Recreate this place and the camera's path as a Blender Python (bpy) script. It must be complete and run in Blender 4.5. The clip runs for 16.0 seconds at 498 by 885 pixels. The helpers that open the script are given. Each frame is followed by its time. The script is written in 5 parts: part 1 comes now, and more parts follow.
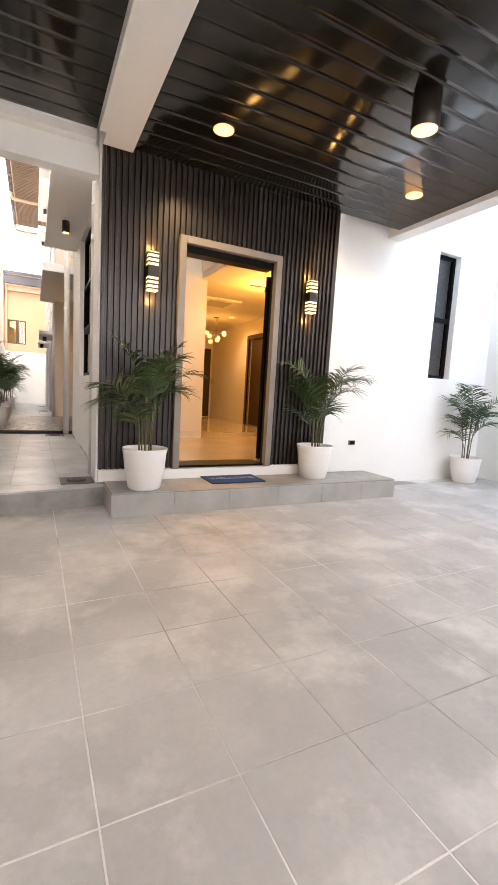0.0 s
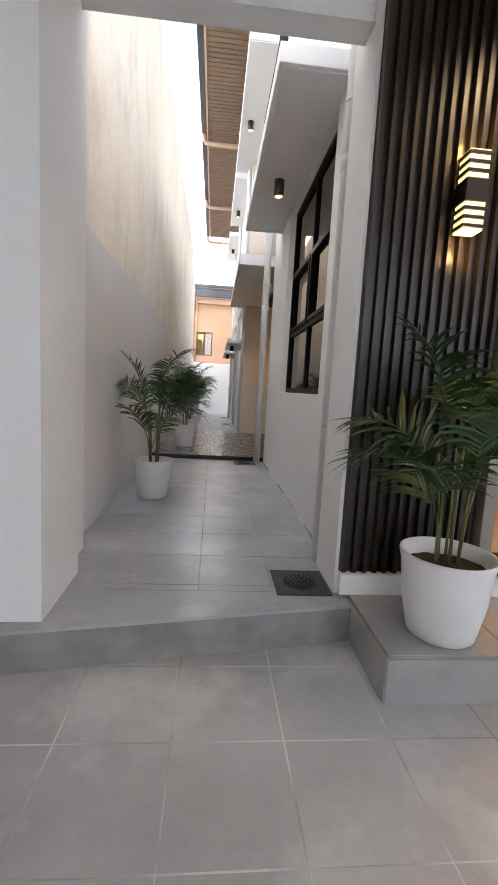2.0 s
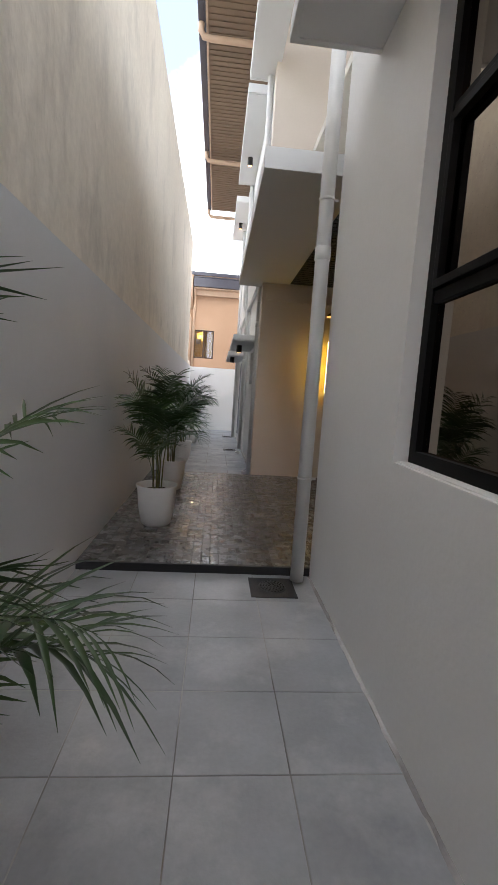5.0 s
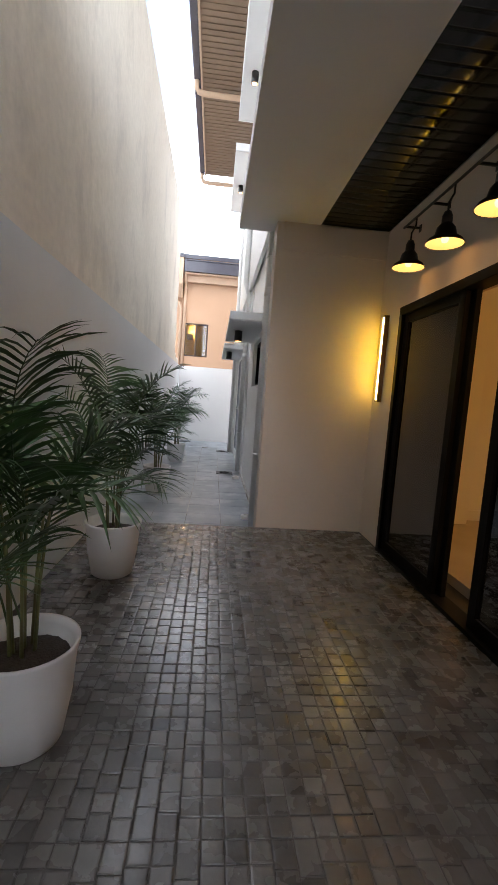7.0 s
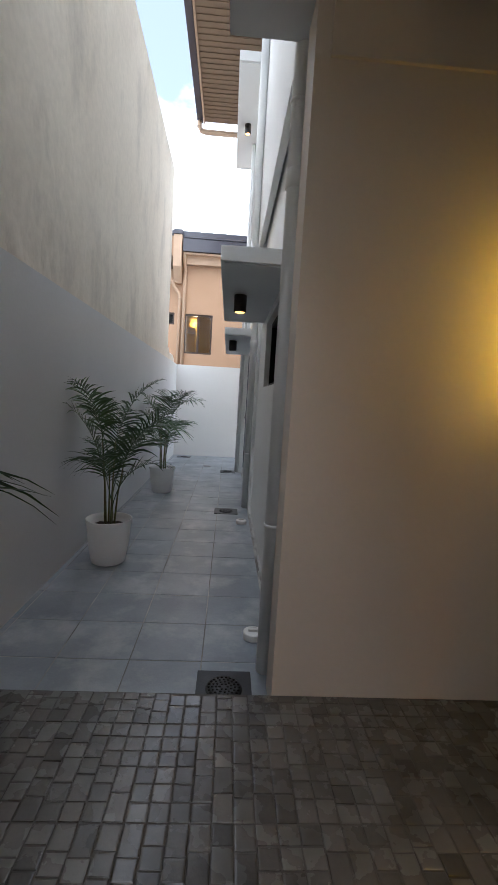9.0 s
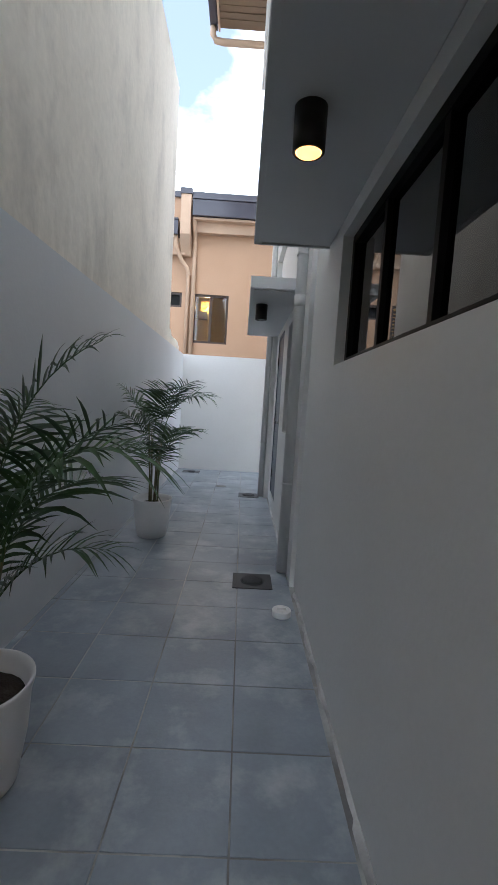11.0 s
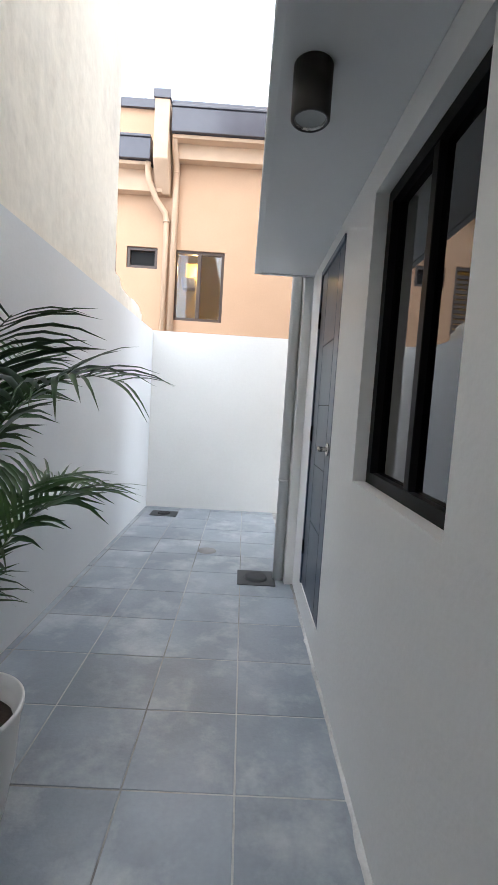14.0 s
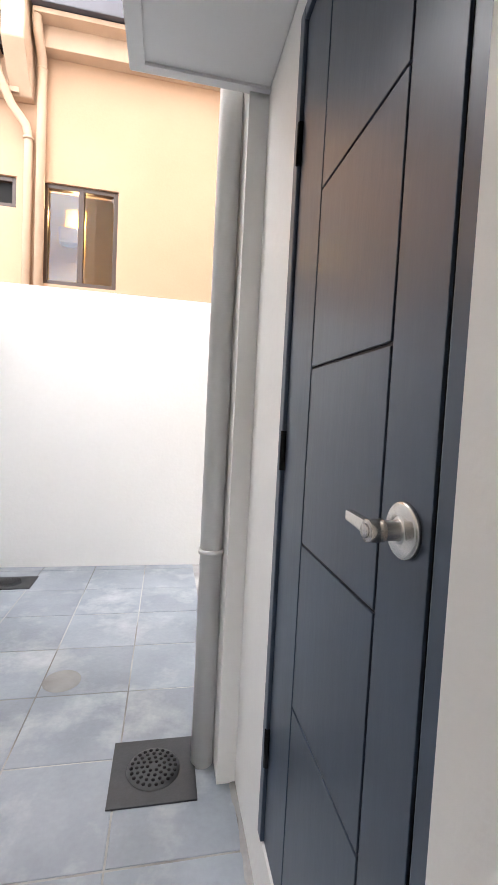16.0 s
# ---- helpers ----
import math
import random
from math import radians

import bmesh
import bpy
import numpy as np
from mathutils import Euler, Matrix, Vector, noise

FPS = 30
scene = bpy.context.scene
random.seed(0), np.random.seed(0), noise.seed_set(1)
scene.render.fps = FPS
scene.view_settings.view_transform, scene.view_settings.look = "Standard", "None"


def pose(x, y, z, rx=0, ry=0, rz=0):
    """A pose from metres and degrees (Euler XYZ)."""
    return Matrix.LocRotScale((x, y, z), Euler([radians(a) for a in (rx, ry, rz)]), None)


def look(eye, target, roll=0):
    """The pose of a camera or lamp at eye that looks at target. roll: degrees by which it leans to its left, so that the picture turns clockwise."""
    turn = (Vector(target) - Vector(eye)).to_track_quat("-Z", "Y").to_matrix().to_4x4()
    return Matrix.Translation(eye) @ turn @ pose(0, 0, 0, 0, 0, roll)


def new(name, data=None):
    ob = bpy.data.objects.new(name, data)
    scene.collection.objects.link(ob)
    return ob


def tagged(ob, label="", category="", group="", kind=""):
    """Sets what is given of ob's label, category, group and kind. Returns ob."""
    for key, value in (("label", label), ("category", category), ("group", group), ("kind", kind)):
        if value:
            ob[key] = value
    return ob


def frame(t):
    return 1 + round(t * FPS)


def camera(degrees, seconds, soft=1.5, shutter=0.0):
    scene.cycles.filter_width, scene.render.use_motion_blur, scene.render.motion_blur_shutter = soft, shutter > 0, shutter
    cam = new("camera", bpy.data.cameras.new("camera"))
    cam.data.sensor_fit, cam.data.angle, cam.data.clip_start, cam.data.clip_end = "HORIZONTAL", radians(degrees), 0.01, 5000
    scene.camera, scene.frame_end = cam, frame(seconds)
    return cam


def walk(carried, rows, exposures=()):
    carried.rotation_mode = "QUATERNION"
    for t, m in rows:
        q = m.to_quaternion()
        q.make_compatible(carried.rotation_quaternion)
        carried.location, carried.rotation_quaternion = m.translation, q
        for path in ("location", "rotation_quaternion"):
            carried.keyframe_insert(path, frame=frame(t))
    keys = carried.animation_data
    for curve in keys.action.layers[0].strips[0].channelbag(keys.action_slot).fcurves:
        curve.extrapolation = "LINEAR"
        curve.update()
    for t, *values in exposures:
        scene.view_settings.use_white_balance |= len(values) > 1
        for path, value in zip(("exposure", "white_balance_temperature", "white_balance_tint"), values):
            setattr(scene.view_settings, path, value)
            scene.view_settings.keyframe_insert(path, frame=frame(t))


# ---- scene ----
cam = camera(60.29, 16.0, soft=1.15)


def heading(x, y, z, yaw, pitch, roll):
    """A camera pose from its eye, heading to the left of +y, tilt up and lean."""
    a, b = radians(yaw), radians(pitch)
    way = Vector((-math.sin(a) * math.cos(b), math.cos(a) * math.cos(b), math.sin(b)))
    eye = Vector((x, y, z))
    return look(eye, eye + way, roll)


# seconds, eye x y z, heading, tilt, lean
ROWS = [
    (0.0, -0.573, -20.034, 1.085, -26.79, -6.71, 3.30),
    (0.5, -0.582, -19.519, 1.144, -17.44, -6.92, 3.10),
    (1.0, -0.653, -18.965, 1.173, -10.65, -7.11, 2.93),
    (1.5, -0.689, -18.360, 1.182, -6.79, -7.13, 2.83),
    (2.0, -0.747, -17.693, 1.200, -5.04, -7.02, 3.21),
    (2.5, -0.758, -17.061, 1.235, -4.74, -6.89, 3.42),
    (3.0, -0.723, -16.407, 1.283, -4.66, -6.77, 3.65),
    (3.5, -0.754, -15.736, 1.320, -4.48, -6.53, 3.59),
    (4.0, -0.746, -15.176, 1.384, -4.50, -6.71, 3.47),
    (6.5, -0.619, -12.087, 1.470, -5.22, -6.08, 4.22),
    (7.0, -0.583, -11.409, 1.464, -5.05, -5.97, 4.08),
    (7.5, -0.508, -10.752, 1.469, -4.48, -5.83, 3.74),
    (8.0, -0.419, -10.085, 1.494, -4.11, -5.74, 3.45),
    (8.5, -0.382, -9.505, 1.509, -3.31, -5.68, 3.32),
    (9.0, -0.344, -8.935, 1.507, -3.02, -5.68, 3.37),
    (9.5, -0.378, -8.316, 1.490, -1.44, -5.63, 3.42),
    (12.0, -0.469, -5.581, 1.403, -1.14, -5.35, 3.47),
    (12.5, -0.451, -5.106, 1.426, -1.44, -5.34, 3.66),
    (13.0, -0.459, -4.634, 1.437, -1.21, -5.18, 3.59),
    (13.5, -0.480, -4.096, 1.417, -0.67, -5.02, 3.41),
    (14.0, -0.469, -3.547, 1.399, -0.95, -4.85, 3.51),
    (14.5, -0.466, -3.012, 1.360, -1.32, -4.71, 3.39),
    (15.0, -0.445, -2.523, 1.337, -4.58, -4.20, 3.05),
    (15.5, -0.395, -2.027, 1.309, -6.69, -3.52, 2.81),
    (16.0, -0.295, -1.686, 1.317, -11.11, -3.22, 2.88),
]
EXPOSURES = [(0.0, 2.2, 7500, 17), (0.5, 2.35, 7150, 14), (1.0, 2.15, 6650, 13), (1.5, 1.9, 6400, 14), (2.0, 1.65, 6300, 14), (3.0, 1.5, 6300, 13), (4.0, 1.15, 6300, 12), (6.5, 1.4, 6150, 12), (7.0, 1.5, 6100, 12), (8.5, 1.22, 5950, 10), (9.5, 0.9, 5850, 9),
             (12.0, 0.95, 5700, 8), (12.5, 0.95, 5750, 8), (13.0, 0.98, 5750, 8), (13.5, 1.75, 5850, 8), (14.5, 1.68, 6150, 10), (15.5, 1.7, 6400, 13), (16.0, 2.12, 6600, 14)]
walk(cam, [(t, heading(*r)) for t, *r in ROWS], EXPOSURES)

# ---- world and sun ----
world = bpy.data.worlds.new("sky")
scene.world = world
world.use_nodes = True
wn, wl = world.node_tree.nodes, world.node_tree.links
wn.clear()
w_out = wn.new("ShaderNodeOutputWorld")
w_bg = wn.new("ShaderNodeBackground")
w_bg.inputs["Strength"].default_value = 0.15
sky = wn.new("ShaderNodeTexSky")
sky.sky_type = "NISHITA"
sky.sun_disc = False
sky.sun_elevation, sky.sun_rotation = radians(59), radians(166.5)
sky.air_density, sky.dust_density = 1.0, 1.5
w_tc = wn.new("ShaderNodeTexCoord")
w_map = wn.new("ShaderNodeMapping")
w_map.inputs["Scale"].default_value = (2.2, 2.2, 4.5)
w_noise = wn.new("ShaderNodeTexNoise")
w_noise.inputs["Scale"].default_value = 1.6
w_noise.inputs["Detail"].default_value = 6
w_ramp = wn.new("ShaderNodeValToRGB")
w_ramp.color_ramp.elements[0].position = 0.38
w_ramp.color_ramp.elements[0].color = (0.08, 0.08, 0.08, 1)
w_ramp.color_ramp.elements[1].position = 0.66
w_mix = wn.new("ShaderNodeMix")
w_mix.data_type = "RGBA"
w_mix.inputs["B"].default_value = (21.0, 21.0, 20.8, 1)
wl.new(w_tc.outputs["Generated"], w_map.inputs["Vector"])
wl.new(w_map.outputs["Vector"], w_noise.inputs["Vector"])
wl.new(w_noise.outputs["Fac"], w_ramp.inputs["Fac"])
wl.new(w_ramp.outputs["Color"], w_mix.inputs["Factor"])
wl.new(sky.outputs["Color"], w_mix.inputs["A"])
wl.new(w_mix.outputs["Result"], w_bg.inputs["Color"])
wl.new(w_bg.outputs["Background"], w_out.inputs["Surface"])

sun_data = bpy.data.lights.new("sun", "SUN")
sun_data.energy, sun_data.angle, sun_data.color = 0.4, radians(10), (1.0, 0.90, 0.76)
sun = new("sun", sun_data)
sun.matrix_world = look((5, -40, 60), (5 - 0.12, -40 + 0.50, 60 - 0.86))


# ---- materials ----
def material(name, base, rough=0.6, metal=0.0, dark=None, scale=6.0, amount=0.5, grain=0.0, grain_scale=80.0,
             bump=0.0, bump_scale=120.0, per_object=0.0, stretch=(1, 1, 1), island=False, coat=0.0, spec=0.5, contrast=(0.35, 0.65), rough_var=0.0, stain=None, stain_scale=1.0, stain_amount=0.5, stain_contrast=(0.5, 0.7)):
    """A painted, stone or plastic surface: large stains, fine grain and relief at real-world size."""
    mat = bpy.data.materials.new(name)
    mat.use_nodes = True
    nodes, links = mat.node_tree.nodes, mat.node_tree.links
    bsdf = nodes["Principled BSDF"]
    bsdf.inputs["Roughness"].default_value = rough
    bsdf.inputs["Metallic"].default_value = metal
    bsdf.inputs["Specular IOR Level"].default_value = spec
    bsdf.inputs["Coat Weight"].default_value = coat
    geo = nodes.new("ShaderNodeNewGeometry")
    mapping = nodes.new("ShaderNodeMapping")
    mapping.inputs["Scale"].default_value = stretch
    links.new(geo.outputs["Position"], mapping.inputs["Vector"])
    big = nodes.new("ShaderNodeTexNoise")
    big.inputs["Scale"].default_value, big.inputs["Detail"].default_value = scale, 6
    links.new(mapping.outputs["Vector"], big.inputs["Vector"])
    ramp = nodes.new("ShaderNodeMapRange")
    ramp.inputs["From Min"].default_value, ramp.inputs["From Max"].default_value = contrast
    ramp.inputs["To Max"].default_value = amount
    links.new(big.outputs["Fac"], ramp.inputs["Value"])
    mix = nodes.new("ShaderNodeMix")
    mix.data_type = "RGBA"
    mix.inputs["A"].default_value = (*base, 1)
    mix.inputs["B"].default_value = (*(dark or [c * 0.75 for c in base]), 1)
    links.new(ramp.outputs["Result"], mix.inputs["Factor"])
    colour = mix.outputs["Result"]
    if stain:
        cloud = nodes.new("ShaderNodeTexNoise")
        cloud.inputs["Scale"].default_value, cloud.inputs["Detail"].default_value, cloud.inputs["Roughness"].default_value = stain_scale, 8, 0.62
        links.new(mapping.outputs["Vector"], cloud.inputs["Vector"])
        edge = nodes.new("ShaderNodeMapRange")
        edge.inputs["From Min"].default_value, edge.inputs["From Max"].default_value = stain_contrast
        edge.inputs["To Max"].default_value = stain_amount
        links.new(cloud.outputs["Fac"], edge.inputs["Value"])
        over = nodes.new("ShaderNodeMix")
        over.data_type = "RGBA"
        over.inputs["B"].default_value = (*stain, 1)
        links.new(edge.outputs["Result"], over.inputs["Factor"])
        links.new(colour, over.inputs["A"])
        colour = over.outputs["Result"]
    fine = nodes.new("ShaderNodeTexNoise")
    fine.inputs["Scale"].default_value, fine.inputs["Detail"].default_value = grain_scale, 4
    links.new(geo.outputs["Position"], fine.inputs["Vector"])
    if grain or per_object:
        value = nodes.new("ShaderNodeMath")
        value.operation = "MULTIPLY_ADD"
        value.inputs[1].default_value, value.inputs[2].default_value = grain, 1 - grain / 2
        links.new(fine.outputs["Fac"], value.inputs[0])
        last = value.outputs["Value"]
        if per_object:
            info = nodes.new("ShaderNodeNewGeometry" if island else "ShaderNodeObjectInfo")
            more = nodes.new("ShaderNodeMath")
            more.operation = "MULTIPLY_ADD"
            more.inputs[1].default_value = per_object
            links.new(info.outputs["Random Per Island" if island else "Random"], more.inputs[0])
            less = nodes.new("ShaderNodeMath")
            less.operation = "SUBTRACT"
            less.inputs[1].default_value = per_object / 2
            links.new(last, less.inputs[0])
            links.new(less.outputs["Value"], more.inputs[2])
            last = more.outputs["Value"]
        hsv = nodes.new("ShaderNodeHueSaturation")
        links.new(last, hsv.inputs["Value"])
        links.new(colour, hsv.inputs["Color"])
        colour = hsv.outputs["Color"]
    links.new(colour, bsdf.inputs["Base Color"])
    if rough_var:
        rv = nodes.new("ShaderNodeMapRange")
        rv.inputs["To Min"].default_value, rv.inputs["To Max"].default_value = max(rough - rough_var, 0.05), min(rough + rough_var, 1)
        links.new(big.outputs["Fac"], rv.inputs["Value"])
        links.new(rv.outputs["Result"], bsdf.inputs["Roughness"])
    if bump:
        relief = nodes.new("ShaderNodeTexNoise")
        relief.inputs["Scale"].default_value, relief.inputs["Detail"].default_value = bump_scale, 5
        links.new(mapping.outputs["Vector"], relief.inputs["Vector"])
        node = nodes.new("ShaderNodeBump")
        node.inputs["Strength"].default_value, node.inputs["Distance"].default_value = bump, 0.01
        links.new(relief.outputs["Fac"], node.inputs["Height"])
        links.new(node.outputs["Normal"], bsdf.inputs["Normal"])
    return mat


def glass_material(name, tint, rough=0.02, clear=0.35, sheen=(1, 1, 1)):
    """Window glass: a clear sheet and a gloss that grows at grazing angles."""
    mat = bpy.data.materials.new(name)
    mat.use_nodes = True
    nodes, links = mat.node_tree.nodes, mat.node_tree.links
    nodes.clear()
    out = nodes.new("ShaderNodeOutputMaterial")
    mix = nodes.new("ShaderNodeMixShader")
    see = nodes.new("ShaderNodeBsdfTransparent")
    see.inputs["Color"].default_value = (*tint, 1)
    gloss = nodes.new("ShaderNodeBsdfGlossy")
    gloss.inputs["Roughness"].default_value = rough
    gloss.inputs["Color"].default_value = (*sheen, 1)
    fres = nodes.new("ShaderNodeFresnel")
    fres.inputs["IOR"].default_value = 1.5 + clear
    links.new(fres.outputs["Fac"], mix.inputs["Fac"])
    links.new(see.outputs["BSDF"], mix.inputs[1])
    links.new(gloss.outputs["BSDF"], mix.inputs[2])
    links.new(mix.outputs["Shader"], out.inputs["Surface"])
    return mat


def glow_material(name, colour, strength):
    mat = bpy.data.materials.new(name)
    mat.use_nodes = True
    bsdf = mat.node_tree.nodes["Principled BSDF"]
    bsdf.inputs["Base Color"].default_value = (0.9, 0.85, 0.75, 1)
    bsdf.inputs["Emission Color"].default_value = (*colour, 1)
    bsdf.inputs["Emission Strength"].default_value = strength
    return mat


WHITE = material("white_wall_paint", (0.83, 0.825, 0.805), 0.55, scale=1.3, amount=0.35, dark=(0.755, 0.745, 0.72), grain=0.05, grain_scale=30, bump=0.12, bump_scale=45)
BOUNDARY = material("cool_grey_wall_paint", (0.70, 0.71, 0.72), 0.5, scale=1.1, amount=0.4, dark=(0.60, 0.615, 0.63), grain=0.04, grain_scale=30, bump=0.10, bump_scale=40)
# Darker, warmer copy of WHITE: the recess's dim lamplight put into the paint.
DIMMED_WHITE = material("white_paint_warm_shade", (0.67, 0.59, 0.50), 0.55, scale=1.3, amount=0.35, dark=(0.61, 0.53, 0.44), grain=0.05, grain_scale=30, bump=0.12, bump_scale=45)
SOFFIT = material("soffit_paint", (0.78, 0.785, 0.78), 0.6, scale=1.6, amount=0.3, dark=(0.70, 0.705, 0.70), bump=0.06, bump_scale=60)
PLASTER = material("raw_weathered_plaster", (0.88, 0.82, 0.72), 0.9, dark=(0.80, 0.73, 0.63), scale=0.9, amount=0.8, grain=0.20, grain_scale=18, bump=0.75, bump_scale=11, stretch=(1, 1.1, 0.6), contrast=(0.36, 0.70), stain=(0.62, 0.57, 0.50), stain_scale=1.7, stain_amount=0.6, stain_contrast=(0.52, 0.68))
# Blue in the base colour stands for sky reflected on the rear floor.
TILE = material("sky_tinted_stone_tile", (0.295, 0.325, 0.36), 0.35, dark=(0.205, 0.232, 0.262), scale=2.0, amount=0.8, grain=0.20, grain_scale=45, bump=0.10, bump_scale=90, per_object=0.22, rough_var=0.08, contrast=(0.38, 0.60), stain=(0.47, 0.485, 0.49), stain_scale=2.6, stain_amount=0.75, stain_contrast=(0.50, 0.68))
# Lighter copy of TILE: cement haze, plus sky sheen put into the colour.
PASSAGE_TILE = material("sheen_lightened_hazy_tile", (0.41, 0.425, 0.445), 0.31, dark=(0.32, 0.33, 0.345), scale=2.0, amount=0.8, grain=0.18, grain_scale=45, bump=0.10, bump_scale=90, per_object=0.14, rough_var=0.08, contrast=(0.38, 0.60), stain=(0.54, 0.545, 0.55), stain_scale=2.4, stain_amount=0.7, stain_contrast=(0.50, 0.68))
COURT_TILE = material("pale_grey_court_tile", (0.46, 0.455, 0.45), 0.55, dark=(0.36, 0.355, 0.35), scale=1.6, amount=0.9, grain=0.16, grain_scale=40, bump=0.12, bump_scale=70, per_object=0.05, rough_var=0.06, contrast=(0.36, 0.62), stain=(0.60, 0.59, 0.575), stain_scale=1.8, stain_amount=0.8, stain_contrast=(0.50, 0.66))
PORCH_TILE = material("warm_grey_stone_tile", (0.36, 0.35, 0.335), 0.45, dark=(0.27, 0.26, 0.245), scale=2.5, amount=0.8, grain=0.16, grain_scale=50, bump=0.08, bump_scale=90, per_object=0.08, rough_var=0.12)
GROUT = material("stained_cement_grout", (0.50, 0.49, 0.465), 0.95, dark=(0.20, 0.195, 0.185), scale=1.3, amount=1.0, contrast=(0.44, 0.58), grain=0.3, grain_scale=60, bump=0.3, bump_scale=150, stain=(0.26, 0.19, 0.13), stain_scale=3, stain_amount=0.6, stain_contrast=(0.55, 0.7))
COBBLE = material("dark_glazed_paver", (0.105, 0.099, 0.092), 0.27, dark=(0.060, 0.058, 0.054), scale=9, amount=0.45, grain=0.3, grain_scale=70, bump=0.08, bump_scale=60, spec=0.8, coat=0.15, per_object=0.9, rough_var=0.10)
COBBLE_REST = material("dark_glazed_paver_joined", (0.105, 0.099, 0.092), 0.27, dark=(0.060, 0.058, 0.054), scale=9, amount=0.45, grain=0.3, grain_scale=70, bump=0.08, bump_scale=60, spec=0.8, coat=0.15, per_object=0.9, island=True, rough_var=0.10)
JOINT = material("dark_paver_joint", (0.075, 0.070, 0.064), 0.8, scale=10, amount=0.6, grain=0.3, bump=0.3)
COURT_GROUT = material("smeared_pale_grout", (0.66, 0.65, 0.63), 0.9, dark=(0.30, 0.29, 0.28), scale=1.2, amount=1.0, contrast=(0.42, 0.58), grain=0.3, grain_scale=60, bump=0.2, bump_scale=150)
BLACK_GLOSS = material("black_lacquered_plank", (0.012, 0.011, 0.010), 0.16, scale=5, amount=0.5, grain=0.2, grain_scale=40, bump=0.03, bump_scale=14, rough_var=0.05)
SLAT = material("charcoal_fluted_cladding", (0.019, 0.0145, 0.0120), 0.34, scale=4, amount=0.5, grain=0.25, grain_scale=60, stretch=(1, 1, 0.1))
ALU = material("black_aluminium", (0.007, 0.007, 0.008), 0.42, spec=0.07, scale=6, amount=0.4, grain=0.15)
STEEL_FRAME = material("grey_beige_door_frame", (0.26, 0.23, 0.20), 0.38, scale=5, amount=0.35, grain=0.1)
DOOR_PAINT = material("blue_grey_door_paint", (0.050, 0.074, 0.112), 0.30, scale=3, amount=0.45, dark=(0.042, 0.060, 0.088), grain=0.10, grain_scale=24, bump=0.05, bump_scale=40, stretch=(1, 1, 0.25), rough_var=0.06)
GROOVE = material("near_black_fill", (0.012, 0.013, 0.016), 0.6)
PVC = material("painted_pvc_pipe", (0.74, 0.735, 0.715), 0.36, scale=3, amount=0.3, grain=0.06)
POT = material("white_plastic_pot", (0.80, 0.79, 0.77), 0.40, scale=5, amount=0.2, grain=0.04)
SOIL = material("dark_potting_soil", (0.045, 0.030, 0.020), 0.95, scale=30, amount=0.7, grain=0.5, grain_scale=120, bump=0.8, bump_scale=110)
STEM = material("palm_stem", (0.15, 0.17, 0.055), 0.5, dark=(0.10, 0.075, 0.03), scale=12, amount=0.8, grain=0.2)
LEAF = material("palm_leaf", (0.022, 0.062, 0.020), 0.36, dark=(0.050, 0.098, 0.024), scale=7, amount=0.8, grain=0.35, grain_scale=50, per_object=0.5)
RAIN = material("weathered_drain_steel", (0.055, 0.058, 0.062), 0.42, metal=0.6, scale=9, amount=0.6, grain=0.3, bump=0.1)
DRAIN_CUP = material("dark_drain_cup", (0.045, 0.048, 0.05), 0.5, metal=0.3, scale=12, amount=0.6)
HOLE = material("drain_hole_black", (0.004, 0.004, 0.004), 0.9)
STEEL = material("brushed_steel", (0.62, 0.60, 0.57), 0.26, metal=1.0, scale=20, amount=0.3, grain=0.1)
BEIGE = material("beige_house_paint", (0.42, 0.265, 0.165), 0.75, dark=(0.38, 0.235, 0.14), scale=1.5, amount=0.5, grain=0.08, grain_scale=30, bump=0.15, bump_scale=50)
BEIGE_TRIM = material("pale_beige_trim", (0.50, 0.35, 0.24), 0.7, scale=3, amount=0.4, grain=0.08)
BROWN_METAL = material("dark_brown_gutter", (0.060, 0.058, 0.072), 0.25, scale=4, amount=0.4, grain=0.1)
EAVE_BOARD = material("brown_ribbed_eave_board", (0.20, 0.135, 0.085), 0.55, scale=4, amount=0.5, grain=0.2, stretch=(0.2, 1, 1))
LAMP_BLACK = material("dark_bronze_lamp_body", (0.015, 0.012, 0.010), 0.42, scale=9, amount=0.4, grain=0.2)
MAT_BLUE = material("blue_bristle_mat", (0.018, 0.060, 0.19), 0.95, scale=30, amount=0.6, grain=0.5, grain_scale=300, bump=0.8, bump_scale=400)
MAT_TEXT = material("pale_mat_lettering", (0.30, 0.36, 0.45), 0.9, grain=0.4, grain_scale=200)
# For the added sheet that dims sun on the east front wall.
SHEET = bpy.data.materials.new("pale_blue_sun_sheet")
SHEET.use_nodes = True
sheet_nodes = SHEET.node_tree.nodes
sheet_light = sheet_nodes.new("ShaderNodeBsdfTranslucent")
sheet_light.inputs["Color"].default_value = (0.55, 0.66, 0.78, 1)
SHEET.node_tree.links.new(sheet_light.outputs["BSDF"], sheet_nodes["Material Output"].inputs["Surface"])
ROOM_WALL = material("room_wall_paint", (0.80, 0.76, 0.68), 0.6, scale=2, amount=0.2)
ROOM_FLOOR = material("polished_room_tile", (0.55, 0.47, 0.36), 0.12, scale=2, amount=0.5, grain=0.06)
BRASS = material("dull_brass_channel", (0.30, 0.20, 0.09), 0.4, metal=0.8, scale=9, amount=0.4, grain=0.2)
DARK_WOOD = material("dark_brown_wood", (0.050, 0.026, 0.014), 0.35, scale=5, amount=0.6, grain=0.3, stretch=(3, 3, 0.3))
